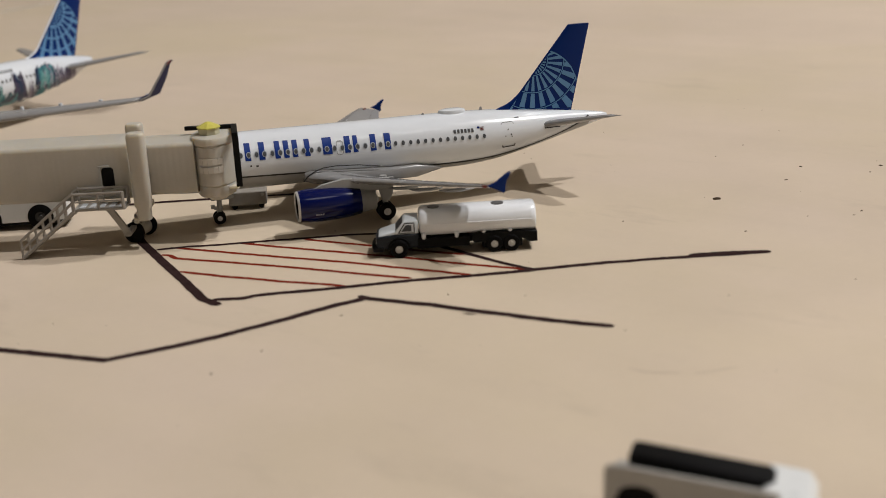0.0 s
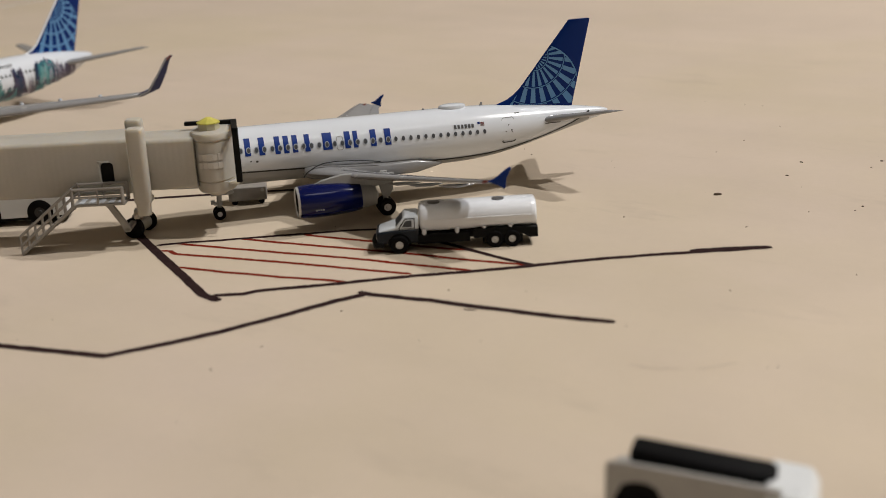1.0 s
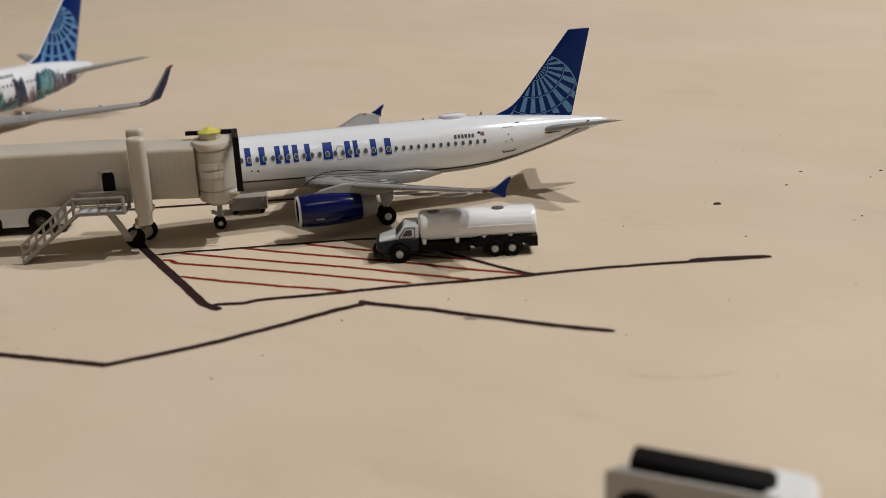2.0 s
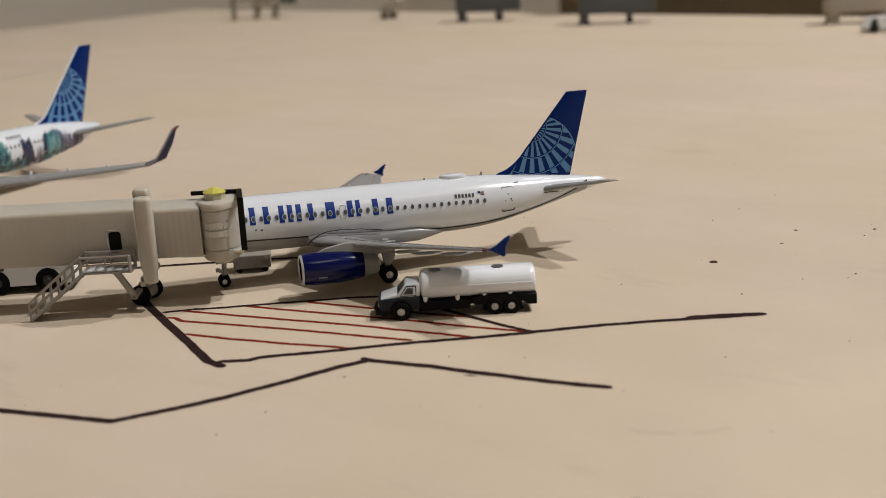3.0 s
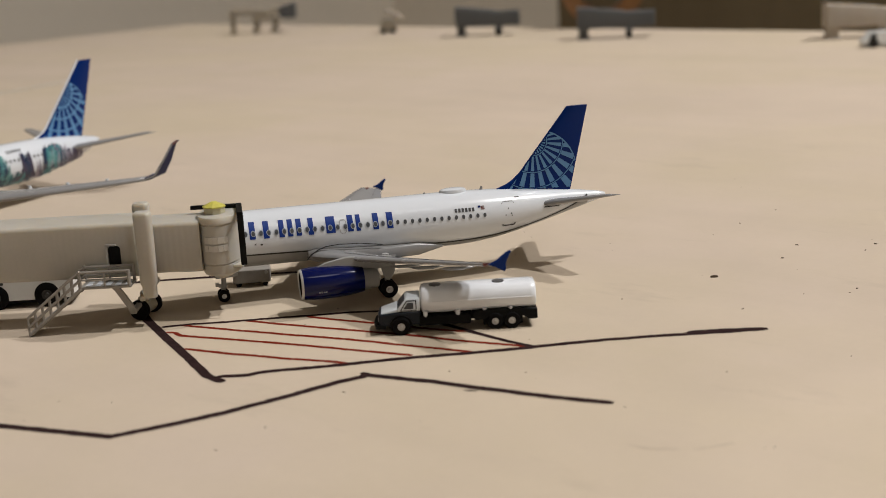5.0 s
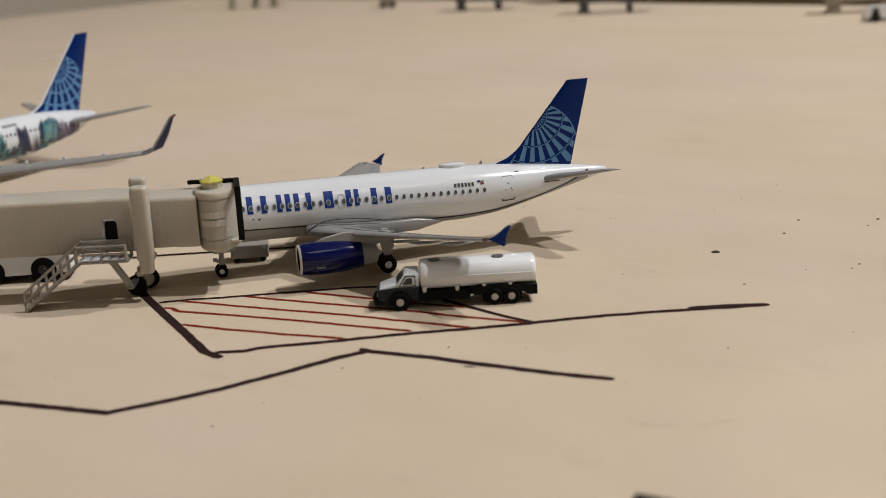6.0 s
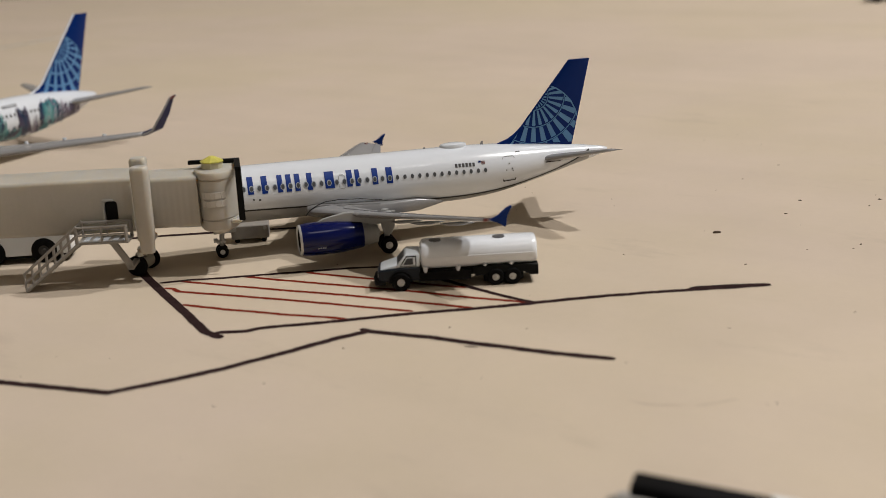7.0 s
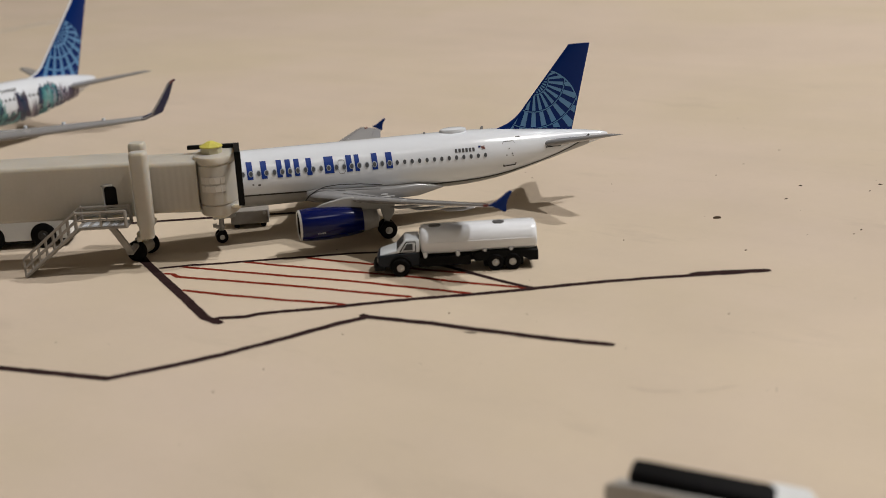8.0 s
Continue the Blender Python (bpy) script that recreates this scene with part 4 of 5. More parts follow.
        gy = sgn * 9.2
        tube(bm, [(-56, gy, 1.6), (-56, gy, 7.6)], [0.5, 0.7], 10)
        tube(bm, [(-57.6, gy, 1.5), (-54.4, gy, 1.5)], 0.3, 8)
        gear = part("main_gear", bm, BELLY, jet)
        for gx in (-57.5, -54.5):
            for oy in (-1.0, 1.0):
                wheel(gear, gx, gy + oy, 1.35, 0.9)
    bm = bmesh.new()
    tube(bm, [(-101, 0, 1.1), (-101, 0, 6.8)], [0.4, 0.55], 10)
    gear = part("nose_gear", bm, BELLY, jet)
    for sgn in (-1, 1):
        wheel(gear, -101, sgn * 0.8, 1.1, 0.7)
    return jet


small_airliner()
large_airliner()


# ---- jet bridges ----
def rounded(x0, x1, z0, z1, r, n=4):
    pts = []
    for cx, cz, a in ((x1 - r, z1 - r, 0), (x0 + r, z1 - r, 90), (x0 + r, z0 + r, 180), (x1 - r, z0 + r, 270)):
        for k in range(n + 1):
            t = radians(a + 90 * k / n)
            pts.append((cx + r * math.cos(t), cz + r * math.sin(t)))
    return pts


def ribbed_tunnel(bm, x0, x1, half, z0, z1, pitch, depth):
    """Rectangular tube with shallow upright corrugations."""
    xs = []
    x = x0
    while x < x1 - 0.01:
        xs += [(x, 0), (x + pitch * 0.35, 0), (x + pitch * 0.5, depth), (x + pitch * 0.85, depth)]
        x += pitch
    xs.append((x1, 0))
    loops = []
    for x, d in xs:
        if x > x1:
            continue
        loops.append([(x, y, z) for y, z in rounded(-half + d, half - d, z0, z1 - d * 0.1, 0.7, 4)])
    loft(bm, loops)


def jet_bridge(body, x, y, rz, label, dark=None, detail=True, length=52):
    dark = dark or BLACKPLASTIC
    b = thing("jet_bridge", label, "jet bridge", x, y, 0, rz, "jet bridges")
    bm = bmesh.new()
    ribbed_tunnel(bm, -length, 0.6, 4.6, 8.1, 17.3, 1.05, 0.006)
    outer = part("outer_tunnel", bm, body, b)
    bm = bmesh.new()
    ribbed_tunnel(bm, 0.6, 11.2, 4.1, 8.3, 16.8, 1.05, 0.016)
    part("inner_tunnel", bm, body, b)
    # lift columns and their cross beam
    for sgn in (-1, 1):
        bm = bmesh.new()
        cx, cy = (2.6, -6.2) if sgn < 0 else (-0.4, 6.2)
        col = [(5.0, 1.1), (7.0, 1.15), (7.4, 1.36), (18.8, 1.46), (19.2, 1.36), (19.4, 1.15)]
        loops = []
        for z, r in col:
            loops.append([(cx + px, cy + pz, z if sgn < 0 or z < 10 else z - 0.9) for px, pz in rounded(-r, r, -r * 0.9, r * 0.9, r * 0.55, 4)])
        loft(bm, loops)
        part("lift_column", bm, body, b)
    bm = bmesh.new()
    prism(bm, [(-6.0, 4.2), (6.4, 4.2), (6.4, 5.1), (5.0, 5.4), (-5.0, 5.4), (-6.0, 5.1)], "x", 0.6, 1.5)
    part("cross_beam", bm, body, b, bevel=0.2)
    # bogie: pale drum between two black wheels, turned a little
    bog = part("bogie", tube(bmesh.new(), [(-0.35, -1.6, 1.75), (0.6, 1.7, 1.75)], 1.25, 20), body, b)
    bm = bmesh.new()
    box(bm, -0.6, 1.0, -0.7, 0.7, 2.6, 4.4)
    part("bogie_post", bm, body, bog, bevel=0.15)
    for t0, t1 in (((-0.62, -2.75), (-0.35, -1.7)), ((0.58, 1.7), (0.85, 2.7))):
        bm = bmesh.new()
        a, c = Vector((t0[0], t0[1], 1.72)), Vector((t1[0], t1[1], 1.72))
        tube(bm, [a, a.lerp(c, 0.12), a.lerp(c, 0.88), c], [1.45, 1.72, 1.72, 1.45], 24)
        part("wheel", bm, RUBBER, bog, "black rubber wheel")
    # cab: round tower, floor cone, windows, roof drum
    bm = bmesh.new()
    loft(bm, [[(13.9 + s * 3.35 * math.cos(2 * math.pi * k / 32), s * 5.0 * math.sin(2 * math.pi * k / 32), z) for k in range(32)] for s, z in
              ((0.45, 6.5), (0.6, 7.0), (0.9, 7.4), (0.96, 7.7), (0.97, 9.2), (0.945, 9.3), (0.945, 9.45), (1.0, 9.55), (1.01, 15.9), (0.985, 16.0), (0.985, 16.15), (1.05, 16.3), (1.06, 17.0), (1.02, 17.35), (0.9, 17.5))])
    cab = part("cab", bm, body, b)
    if detail:
        for row_z in (12.2, 13.6):
            for k in range(5):
                a = radians(-118 + 14 * k)
                bm = bmesh.new()
                w, h = 0.42, 0.52
                c = Vector((13.9 + 3.44 * math.cos(a), 5.11 * math.sin(a), row_z))
                tdir = Vector((-3.4 * math.sin(a), 5.05 * math.cos(a), 0)).normalized()
                nrm = Vector((tdir.y, -tdir.x, 0))
                pts = [c + tdir * sx * w + Vector((0, 0, sz * h)) for sx, sz in ((-1, -1), (1, -1), (1, 1), (-1, 1))]
                loft(bm, [[p - nrm * 0.1 for p in pts], [p + nrm * 0.015 for p in pts]])
                part("cab_window", bm, PANE, cab, "pale cab window pane", bevel=0.03)
    bm = bmesh.new()
    tube(bm, [(13.5, -0.9, 17.3), (13.5, -0.9, 18.55)], [1.8, 1.8], 8)
    cap = part("roof_drum", bm, CREAM if detail else body, b, "cream roof drum" if detail else "")
    bm = bmesh.new()
    loft(bm, [[(13.5 + r * math.cos(2 * math.pi * k / 8), r * math.sin(2 * math.pi * k / 8) - 0.9, z) for k in range(8)] for r, z in ((1.95, 18.5), (1.95, 18.7), (0.4, 19.45))])
    part("beacon_cap", bm, YELLOW if detail else body, cap, "yellow faceted roof cap" if detail else "", smooth=20)
    # black canopy that meets the aircraft
    bm = bmesh.new()
    box(bm, 17.8, 18.8, -4.9, -4.4, 9.2, 18.2)
    loft(bm, [[(x0, y, 17.5), (x1, y, 17.5), (x1, y, 18.2), (x0, y, 18.2)] for x0, x1, y in ((17.8, 18.8, -4.9), (16.5, 17.5, 3.0))])
    can = part("canopy_frame", bm, dark, b, "black canopy frame", bevel=0.12)
    bm = bmesh.new()
    box(bm, 8.9, 16.9, 2.1, 2.9, 17.52, 18.18)
    part("canopy_arm", bm, dark, can, "black roof arm", bevel=0.1)
    bm = bmesh.new()
    box(bm, 16.2, 17.9, -3.4, 1.0, 8.5, 9.0)
    part("sill", bm, body, b, "off-white plastic sill", bevel=0.1)
    if not detail:
        return b
    # service door in the tunnel; a black panel gives its opening the shade inside
    bm = bmesh.new()
    prism(bm, [(p[0], p[1]) for p in rounded(-4.0, -2.0, 10.0, 13.6, 0.6)], "y", -4.66, -4.5)
    part("door_opening_shade", bm, RUBBER, outer, "black panel standing for the shaded service doorway")
    bm = bmesh.new()
    box(bm, -4.5, -4.1, -4.85, -4.55, 9.9, 13.9)
    box(bm, -4.5, -2.6, -4.85, -4.55, 13.6, 13.9)
    part("door_jamb", bm, body, outer, bevel=0.05)
    # service stair
    bm = bmesh.new()
    box(bm, -8.2, 0.2, -8.9, -4.7, 7.5, 7.85)
    stair = part("stair_landing", bm, RAIL, b, "grey openwork stair landing", bevel=0.05)
    # light catching the grating, put in as white strips
    bm = bmesh.new()
    for k in range(5):
        box(bm, -7.4 + k * 1.6, -6.5 + k * 1.6, -8.2, -5.4, 7.86, 7.94)
    part("landing_grating_glints", bm, WHITE, stair, "grating strips coloured white as if brightly lit", bevel=0.02)
    for ry_ in (-8.9, -5.2):
        bm = bmesh.new()
        tube(bm, [(-8.0, ry_, 7.8), (-8.0, ry_, 10.5)], 0.2, 6)
        tube(bm, [(0.0, ry_, 7.8), (0.0, ry_, 10.5)], 0.3, 6)
        tube(bm, [(-4.0, ry_, 7.8), (-4.0, ry_, 10.5)], 0.16, 6)
        tube(bm, [(-8.0, ry_, 10.4), (0.0, ry_, 10.4)], 0.21, 6)
        tube(bm, [(-8.0, ry_, 9.1), (0.0, ry_, 9.1)], 0.16, 6)
        part("landing_rail", bm, RAIL, stair)
        bm = bmesh.new()
        a0, a1 = Vector((-17.3, ry_, 0.15)), Vector((-8.0, ry_, 7.6))
        up = Vector((0.0, 0, 3.0))
        tube(bm, [a0, a1], 0.27, 6)
        tube(bm, [a0 + up, a1 + up], 0.25, 6)
        tube(bm, [a0 + up * 0.5, a1 + up * 0.5], 0.24, 6)
        for k in range(8):
            p = a0.lerp(a1, k / 7)
            tube(bm, [p, p + up], 0.18, 6)
        part("stair_rail", bm, RAIL, stair)
    for k in range(9):
        p = Vector((-17.0, 0, 0.4)).lerp(Vector((-8.3, 0, 7.2)), k / 8)
        bm = bmesh.new()
        box(bm, p.x - 0.45, p.x + 0.45, -8.8, -5.3, p.z - 0.08, p.z + 0.08)
        part("stair_tread", bm, RAIL, stair)
    bm = bmesh.new()
    loft(bm, [[(x - h, -7.0, z), (x + h, -7.0, z), (x + h, -6.4, z), (x - h, -6.4, z)] for x, h, z in ((-3.2, 0.6, 7.5), (-2.4, 0.6, 6.4), (-0.6, 0.6, 3.4), (-0.4, 0.5, 2.4))])
    loft(bm, [[(-0.8, y, z), (0.2, y, z), (0.2, y, z + 0.5), (-0.8, y, z + 0.5)] for y, z in ((-7.0, 2.6), (-3.0, 2.6), (-1.0, 3.2))])
    part("stair_strut", bm, RAIL, stair, bevel=0.05)
    # terminal-end support
    bm = bmesh.new()
    tube(bm, [(-length + 4, 0, 0), (-length + 4, 0, 0.8), (-length + 4, 0, 8.3)], [3.0, 1.6, 1.6], 16)
    part("support_column", bm, body, b)
    return b


jet_bridge(PRINT, -41.2, -3.6, -13.9, "off-white printed jet bridge with stairs, docked at the airliner")


# short jet bridges at the far edge of the table
def far_bridge(body, x, y, rz, label, length, foot=RUBBER):
    b = thing("jet_bridge", label, "jet bridge", x, y, 0, rz, "far jet bridges")
    bm = bmesh.new()
    loft(bm, [[(px, yy, z) for yy, z in rounded(-h, h, z0, z1, 0.5, 3)] for px, h, z0, z1 in
              ((-length * 0.62, 4.7, 5.6, 17.0), (-length * 0.05, 4.6, 5.6, 14.6), (0, 4.2, 5.8, 13.8), (length * 0.38, 4.1, 5.8, 14.2))])
    part("tunnel", bm, body, b, bevel=0.2)
    bm = bmesh.new()
    box(bm, -length * 0.60, -length * 0.48, -3.2, 3.2, 1.0, 5.8)
    box(bm, -length * 0.63, -length * 0.45, -3.6, 3.6, 0, 1.0)
    part("rear_support", bm, body, b, bevel=0.3)
    bm = bmesh.new()
    box(bm, 0.0, 3.4, -4.4, 4.4, 2.6, 6.0)
    leg = part("lift_frame", bm, body, b, bevel=0.3)
    for sgn in (-1, 1):
        bm = bmesh.new()
        tube(bm, [(1.7, sgn * 2.4, 1.7), (1.7, sgn * 4.4, 1.7)], 1.7, 18)
        part("wheel", bm, foot, leg, "black wheel")
    return b


far_bridge(PRINTGREY, 173, 500, -24, "dark grey printed jet bridge near the table's far edge", 37)
far_bridge(PRINTGREY, 222, 424, -22, "dark grey printed jet bridge near the table's far edge", 41)
far_bridge(PRINTPALE, 315, 331, -14, "tan printed jet bridge near the table's far edge", 44)


def small_cargo_stand():
    b = thing("jet_bridge", "tan openwork jet bridge near the table's far edge", "jet bridge", 57, 650, 0, -14, "far jet bridges")
    b.scale = (1.22, 1.0, 1.0)
    bm = bmesh.new()
    box(bm, -18, -15.4, -2.2, 2.2, 2.0, 16.5)
    box(bm, -18.6, -14.6, -3, 3, 0, 2.0)
    part("end_column", bm, PRINTTAN, b, bevel=0.3)
    bm = bmesh.new()
    box(bm, -16, 9, -3.6, 3.6, 12.6, 16.0)
    part("tunnel", bm, PRINTTAN, b, bevel=0.4)
    bm = bmesh.new()
    box(bm, -5.5, 4, -4.0, 4.0, 8.6, 15.8)
    part("middle_housing", bm, PRINTTAN, b, bevel=0.5)
    for x0 in (-4.5, 5.5):
        bm = bmesh.new()
        tube(bm, [(x0, 0, 0), (x0 + 0.6, 0, 4), (x0 + 1.0, 0, 10)], [2.6, 1.7, 1.7], 10)
        part("column", bm, PRINTTAN, b)
    bm = bmesh.new()
    loft(bm, [[(px, -h, z0), (px, h, z0), (px, h, z1), (px, -h, z1)] for px, h, z0, z1 in ((9, 4, 10, 16.5), (15, 4.6, 9, 18.5), (18, 4.6, 9.5, 19))])
    part("cab", bm, PRINTGREY, b, "dark cab", bevel=0.3)
    return b


small_cargo_stand()


def small_tug(x, y, rz):
    b = thing("model_cart", "small brown model cart with a pale tilted cover", "model cart", x, y, 0, rz)
    bm = bmesh.new()
    box(bm, -5.0, 5.2, -4, 4, 1.0, 7.0)
    box(bm, -3.5, 4.5, -3.6, 3.6, 7.0, 9.0)
    part("body", bm, PRINTTAN, b, bevel=0.5)
    bm = bmesh.new()
    loft(bm, [[(px, -h, z0), (px, h, z0), (px, h, z1), (px, -h, z1)] for px, h, z0, z1 in ((-1.5, 3, 13.0, 14.5), (2, 3.6, 11.5, 14.0), (8.5, 3.6, 8.5, 10.8), (9.5, 3, 8.2, 9.2))])
    part("cover", bm, PRINTPALE, b, "pale tilted cover", bevel=0.5)
    for wx in (-3, 3):
        for sgn in (-1, 1):
            bm = bmesh.new()
            tube(bm, [(wx, sgn * 2.6, 1.6), (wx, sgn * 4.2, 1.6)], 1.6, 14)
            part("wheel", bm, RUBBER, b)
    return b


small_tug(125, 572, -16)


# ---- fuel truck: local x is forward ----
def fuel_truck():
    t = thing("fuel_truck", "white-tank model fuel truck with a white and dark teal cab", "fuel truck", -2.1, -29.35, 0, 167.4)
    # hood and cab, lower teal half
    bm = bmesh.new()
    prof = [(3.4, 1.5), (3.5, 2.9), (3.2, 3.25), (0.6, 3.55), (-3.1, 3.6), (-3.1, 1.4), (-1.5, 1.4), (-1.2, 2.3), (-0.5, 2.75), (0.5, 2.75), (1.2, 2.3), (1.5, 1.4)]
    prism(bm, prof, "y", -2.75, 2.75)
    cab = part("lower_cab", bm, TEAL, t, "dark teal lower cab", bevel=0.22)
    bm = bmesh.new()
    loft(bm, [[(x, -h, z0), (x, h, z0), (x, h * 0.93, z1), (x, -h * 0.93, z1)] for x, h, z0, z1 in ((3.35, 2.2, 2.7, 3.05), (2.9, 2.35, 2.7, 3.4), (0.7, 2.6, 2.7, 4.0), (0.3, 2.6, 2.7, 4.1))])
    part("hood", bm, CABWHITE, cab, "white sloping hood", bevel=0.15)
    bm = bmesh.new()
    loft(bm, [[(x0, -h, z), (x1, -h, z), (x1, h, z), (x0, h, z)] for x0, x1, h, z in ((0.7, -3.1, 2.65, 3.58), (0.6, -3.1, 2.65, 3.9), (-0.75, -3.1, 2.45, 5.4), (-1.0, -3.0, 2.25, 5.65))])
    part("upper_cab", bm, CABWHITE, cab, "white upper cab", bevel=0.18)
    # windscreen and side windows with rubber frames
    bm = bmesh.new()
    e = 0.05
    loft(bm, [[(0.45 + d, -2.1, 4.05), (0.45 + d, 2.1, 4.05), (-0.62 + d, 1.95, 5.3), (-0.62 + d, -1.95, 5.3)] for d in (-0.15, e)])
    part("windscreen", bm, GLASS, cab, "dark windscreen", bevel=0.05)
    for sgn in (-1, 1):
        bm = bmesh.new()
        prism(bm, [(0.15, 3.7), (-2.55, 3.7), (-2.55, 5.35), (-1.0, 5.35)], "y", sgn * 2.3, sgn * 2.66)
        part("door_seal", bm, RUBBER, cab, "black window seal", bevel=0.05)
        bm = bmesh.new()
        prism(bm, [(-0.12, 3.82), (-2.42, 3.82), (-2.42, 5.23), (-1.08, 5.23)], "y", sgn * 2.3, sgn * 2.70)
        frame_ob = part("door_frame", bm, CABWHITE, cab, bevel=0.05)
        bm = bmesh.new()
        prism(bm, [(-0.45, 4.0), (-2.05, 4.0), (-2.05, 5.05), (-1.15, 5.05)], "y", sgn * 2.3, sgn * 2.73)
        part("side_window", bm, GLASS, cab, "dark side window", bevel=0.05)
        # wheel arch
        bm = bmesh.new()
        ring = [radians(a) for a in range(0, 181, 15)]
        loft(bm, [[(r * math.cos(a), sgn * y, 1.3 + r * math.sin(a)) for r, y in ((1.45, 2.6), (1.85, 2.6), (1.85, 3.05), (1.45, 3.05))] for a in ring])
        part("wheel_arch", bm, BLACKPLASTIC, cab, "black wheel arch", bevel=0.05)
        bm = bmesh.new()
        tube(bm, [(3.35, sgn * 2.0, 2.35), (3.55, sgn * 2.0, 2.35)], [0.36, 0.3], 12)
        part("headlight", bm, HUB, cab, "round pale headlight")
    bm = bmesh.new()
    box(bm, 3.45, 3.62, -1.4, 1.4, 1.8, 2.85)
    part("grille", bm, DARKMETAL, cab, "dark grille", bevel=0.05)
    bm = bmesh.new()
    prism(bm, [(4.1, -2.5), (4.3, 0), (4.1, 2.5), (3.9, 2.9), (2.4, 2.95), (2.4, -2.95), (3.9, -2.9)], "z", 0.95, 1.7)
    part("bumper", bm, BLACKPLASTIC, t, "black front bumper", bevel=0.15)
    # chassis
    bm = bmesh.new()
    box(bm, -21.0, 3.0, -1.6, 1.6, 1.5, 2.9)
    box(bm, -11.0, -2.8, -2.75, 2.75, 1.15, 2.75)
    box(bm, -19.2, -13.0, -2.2, 2.2, 0.5, 2.4)
    part("chassis", bm, BLACKPLASTIC, t, "black chassis and side tanks", bevel=0.15)
    bm = bmesh.new()
    prism(bm, [(-11.6, 1.6), (-11.2, 2.9), (-12.5, 3.25), (-19.0, 3.25), (-21.5, 3.0), (-21.5, 1.3), (-20.2, 1.3), (-19.2, 1.9)], "y", -2.95, 2.95)
    part("rear_mudguard", bm, BLACKPLASTIC, t, "black rear mudguards", bevel=0.15)
    # wheels
    for x, w in ((0.0, 0.95), (-14.8, 1.1), (-17.45, 1.1)):
        for sgn in (-1, 1):
            wheel(t, x, sgn * (3.1 if x == 0 else 2.65), 1.42 if x == 0 else 1.32, w)
    # tank: rounded box section with domed ends
    half = [(0.0, 2.15), (1.3, 2.13), (2.0, 1.86), (2.5, 1.45), (2.95, 0.55), (3.05, 0.1), (3.02, -0.35), (2.75, -1.2), (2.1, -1.85), (1.1, -2.13), (0.0, -2.15)]
    ring = half + [(-py, pz) for py, pz in half[-2:0:-1]]

    def section(x, k, zc=4.92):
        return [(x, py * k, zc + pz * k) for py, pz in ring]
    bm = bmesh.new()
    loft(bm, [section(x, k) for x, k in ((-3.15, 0.55), (-3.25, 0.78), (-3.45, 0.92), (-3.9, 0.985), (-4.4, 1.0), (-20.5, 1.0), (-21.1, 0.97), (-21.4, 0.88), (-21.5, 0.6))])
    tank = part("tank", bm, TANK, t, "glossy white tank", smooth=50, bevel=0.12)
    bm = bmesh.new()
    for sgn in (-1, 1):
        box(bm, -20.7, -4.3, sgn * 3.0 - 0.1, sgn * 3.0 + 0.1, 4.9, 5.1)
    part("tank_seam", bm, TANK, tank, bevel=0.06)
    for x in (-3.9, -9.0, -13.2, -17.3):
        for sgn in (-1, 1):
            bm = bmesh.new()
            tube(bm, [(x, sgn * 2.45, 2.45), (x, sgn * 2.55, 3.0), (x, sgn * 2.6, 3.5)], [0.25, 0.38, 0.38], 10)
            part("tank_bracket", bm, TANK, tank)
    for x in (-5.6, -15.6):
        bm = bmesh.new()
        tube(bm, [(x, 0.3, 6.9), (x, 0.3, 7.2), (x, 0.3, 7.24)], [0.95, 0.95, 0.8], 20)
        part("tank_hatch", bm, DARKMETAL, tank, "dark round tank hatch")
    return t


fuel_truck()


# ---- white van behind the jet bridge ----
def service_van(x, y, rz, label):
    v = thing("service_van", label, "van", x, y, 0, rz, "service vans")
    bm = bmesh.new()
    prof = [(9.0, 1.6), (9.3, 2.2), (9.2, 3.4), (7.6, 4.2), (6.0, 6.6), (5.2, 7.0), (-8.6, 7.0), (-9.0, 6.5), (-9.0, 1.5), (-6.4, 1.4), (-6.1, 2.7), (-5.0, 3.5), (-3.6, 3.5), (-2.5, 2.7), (-2.2, 1.4), (2.6, 1.4), (2.9, 2.7), (4.0, 3.5), (5.4, 3.5), (6.5, 2.7), (6.8, 1.5)]
    prism(bm, prof, "y", -3.0, 3.0)
    part("body", bm, VANWHITE, v, bevel=0.25)
    bm = bmesh.new()
    prism(bm, [(8.8, 0.9), (8.8, 1.6), (-8.9, 1.55), (-8.9, 0.9)], "y", -2.6, 2.6)
    part("chassis", bm, BLACKPLASTIC, v, bevel=0.1)
    for sgn in (-1, 1):
        bm = bmesh.new()
        prism(bm, [(6.8, 4.4), (5.6, 6.3), (3.2, 6.3), (3.2, 4.4)], "y", sgn * 2.9, sgn * 3.04)
        part("side_window", bm, GLASS, v, bevel=0.04)
    for x in (4.7, -4.3):
        # black block that fills the wheel recess with its shade
        bm = bmesh.new()
        box(bm, x - 1.9, x + 1.9, -2.2, 2.2, 1.2, 3.45)
        part("wheel_well_shade", bm, RUBBER, v)
        for sgn in (-1, 1):
            wheel(v, x, sgn * 2.65, 2.25, 1.2, rim=DARKHUB)
    return v


service_van(-61.5, 13.6, 169.2, "white model service van with black wheels under the jet bridge")
service_van(289, 290, 166, "white model van with dark wheels by a tan jet bridge")


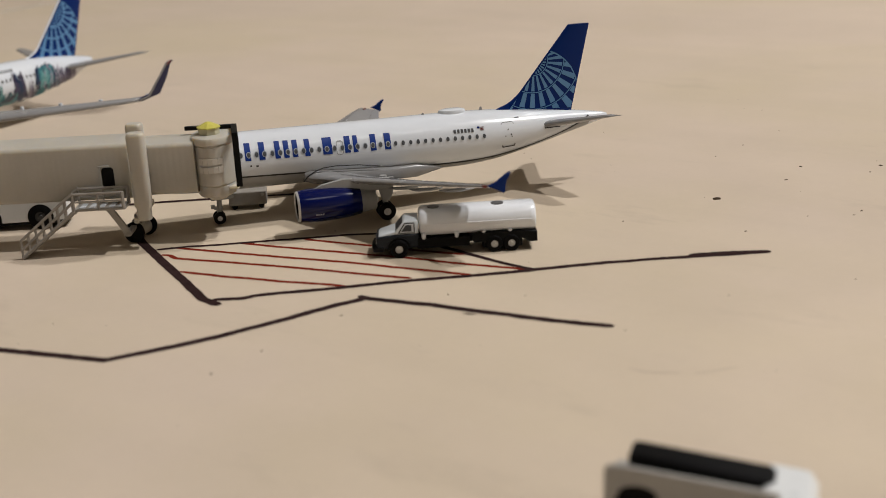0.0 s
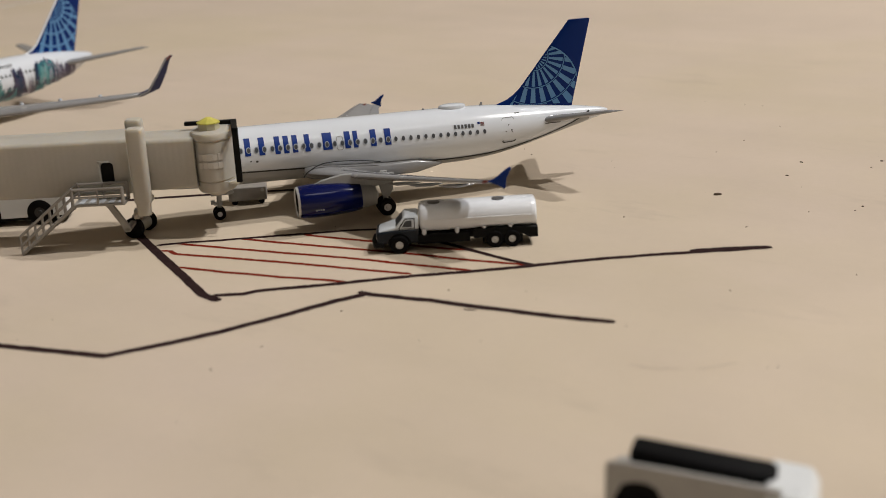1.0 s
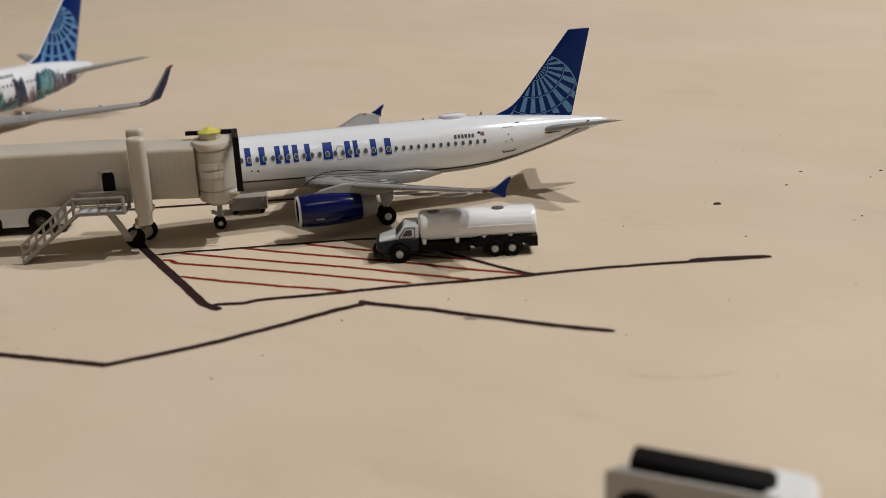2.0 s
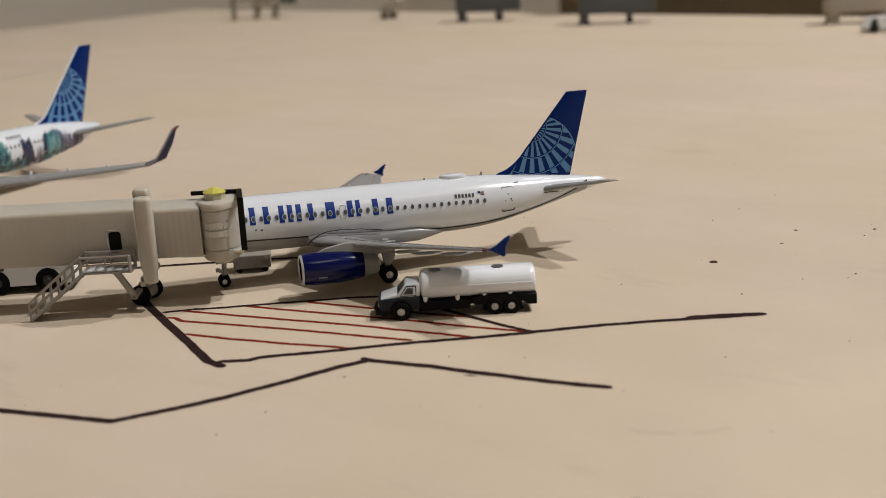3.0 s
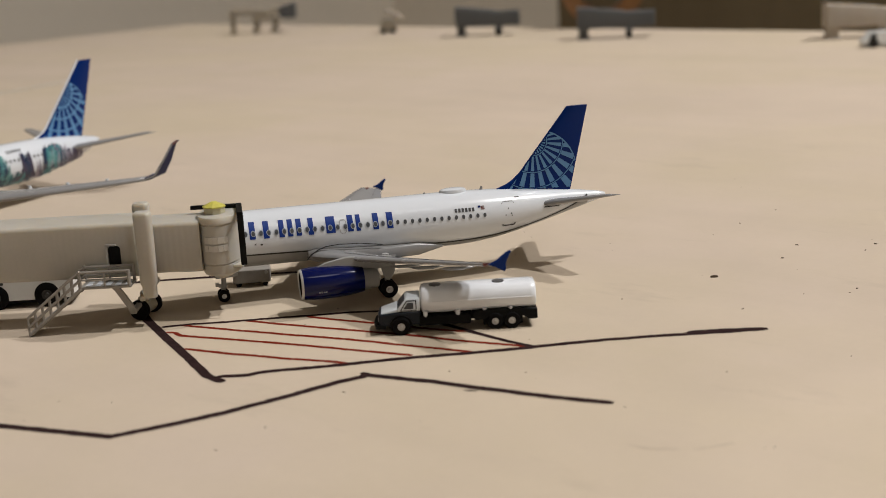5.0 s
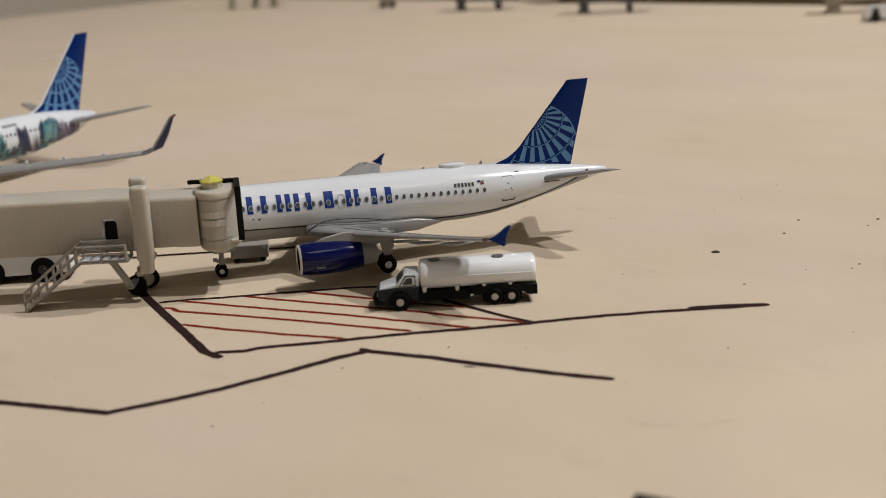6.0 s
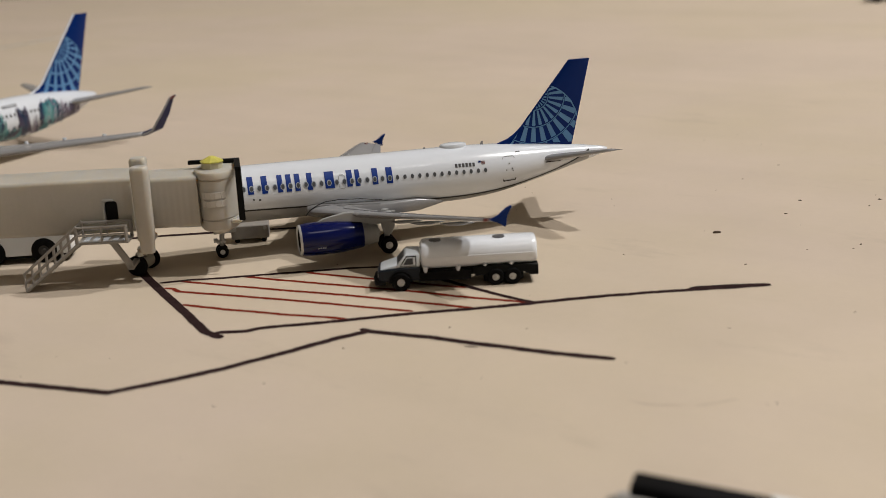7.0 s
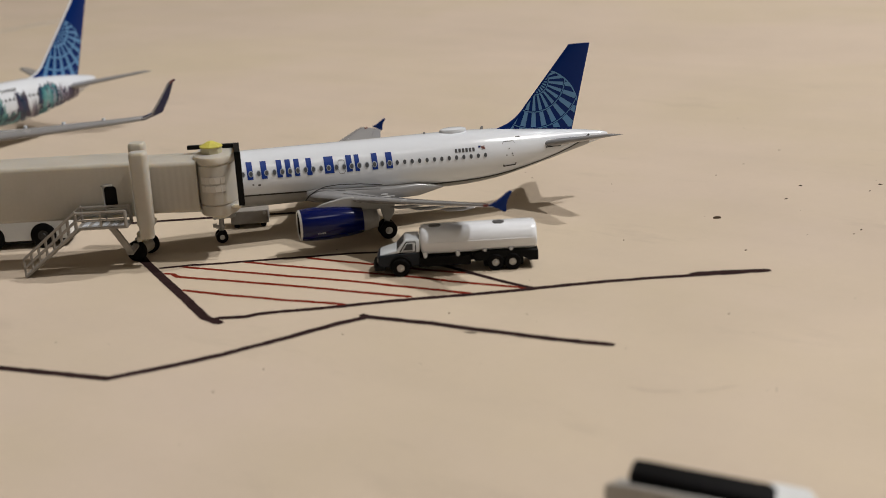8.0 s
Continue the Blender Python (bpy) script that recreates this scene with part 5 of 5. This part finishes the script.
# ---- ground power cart under the airliner's nose ----
def power_cart():
    c = thing("power_cart", "pale grey box cart standing beneath the airliner's nose", "cart", -21.6, 9.2, 0, -8)
    bm = bmesh.new()
    box(bm, -3.4, 3.4, -2.2, 2.2, 0.7, 3.2)
    body = part("body", bm, RAIL, c, bevel=0.2)
    bm = bmesh.new()
    for x in (-2.7, 2.7):
        tube(bm, [(x, -2.35, 2.6), (x, -2.1, 2.6)], 0.32, 10)
    part("fastener", bm, METAL, body)
    for x in (-2.4, 2.4):
        for sgn in (-1, 1):
            bm = bmesh.new()
            tube(bm, [(x, sgn * 1.3, 0.5), (x, sgn * 1.9, 0.5)], 0.5, 12)
            part("wheel", bm, RUBBER, c)
    return c


power_cart()


# ---- belt loader close to the lens: local x along the belt ----
def belt_loader():
    b = thing("belt_loader", "white model belt loader with a black conveyor belt", "belt loader", 5.75, -124.9, 0, -31.5)
    bm = bmesh.new()
    prof = [(-9.6, 1.2), (-9.9, 2.0), (-9.7, 5.2), (-9.2, 5.5), (5.2, 5.1), (5.6, 4.7), (5.6, 1.2), (-3.6, 1.2), (-3.8, 3.6), (-4.9, 5.0), (-7.3, 5.0), (-8.4, 3.6), (-8.7, 1.2)]
    prism(bm, prof, "y", -2.9, 2.9)
    part("body", bm, LOADERGREY, b, bevel=0.3)
    bm = bmesh.new()
    prism(bm, [(-9.5, 1.2), (-9.8, 2.0), (-9.6, 7.5), (-9.2, 7.9), (-7.6, 7.9), (5.5, 6.5), (5.5, 1.2), (-4.1, 1.2), (-4.4, 4.2), (-5.2, 5.6), (-6.1, 6.0), (-7.3, 6.0), (-8.2, 5.6), (-8.9, 4.2), (-9.1, 1.2)], "y", -3.3, -2.86)
    part("side_panel", bm, LOADERGREY, b, "pale grey side panel", bevel=0.15)
    bm = bmesh.new()
    loft(bm, [[(x, -h, z0), (x, h, z0), (x, h, z1), (x, -h, z1)] for x, h, z0, z1 in ((3.7, 3.2, 1.4, 5.4), (4.3, 3.45, 1.3, 6.2), (7.9, 3.4, 1.3, 5.8), (8.6, 2.9, 1.5, 4.8))])
    part("cab", bm, VANWHITE, b, "white cab block", bevel=0.4)
    bm = bmesh.new()
    loft(bm, [[(x, y0, z0), (x, y1, z0), (x, y1, z1), (x, y0, z1)] for x, y0, y1, z0, z1 in ((-7.9, -0.6, 2.0, 5.0, 7.7), (-7.4, -0.9, 2.3, 4.9, 7.9), (4.4, -0.9, 2.3, 4.9, 6.5), (5.2, -0.6, 2.0, 4.9, 6.0))])
    part("conveyor_belt", bm, RUBBER, b, "black conveyor belt", bevel=0.3)
    # black slab behind the panel's arch, in place of the shade there
    bm = bmesh.new()
    box(bm, -9.0, -4.2, -2.98, -2.5, 1.3, 6.15)
    part("wheel_well_shade", bm, RUBBER, b)
    for x in (-6.6, 2.4):
        for sgn in (-1, 1):
            wheel(b, x, sgn * 2.75 if x < 0 else sgn * 2.2, 2.2, 1.1)
    return b


belt_loader()


# ---- brown roll of tape on its edge at the far side ----
def tape_roll():
    r = thing("tape_roll", "brown roll of packing tape standing on its edge", "tape roll", 239, 500, 0, -22)
    bm = bmesh.new()
    prof = [(23.9, -6.5), (24.4, -6.0), (24.4, 6.0), (23.9, 6.5), (15.2, 6.5), (15.2, -6.5)]
    loft(bm, [[(a * math.cos(t), b, 24.4 + a * math.sin(t)) for a, b in prof] for t in [2 * math.pi * k / 48 for k in range(49)]], caps=False)
    bmesh.ops.remove_doubles(bm, verts=bm.verts[:], dist=1e-4)
    part("tape", bm, TAPE, r)
    bm = bmesh.new()
    prof = [(15.1, -6.8), (15.1, 6.8), (14.0, 6.8), (14.0, -6.8)]
    loft(bm, [[(a * math.cos(t), b, 24.4 + a * math.sin(t)) for a, b in prof] for t in [2 * math.pi * k / 48 for k in range(49)]], caps=False)
    bmesh.ops.remove_doubles(bm, verts=bm.verts[:], dist=1e-4)
    part("core", bm, WOOD, r, "dark cardboard core")
    return r


tape_roll()
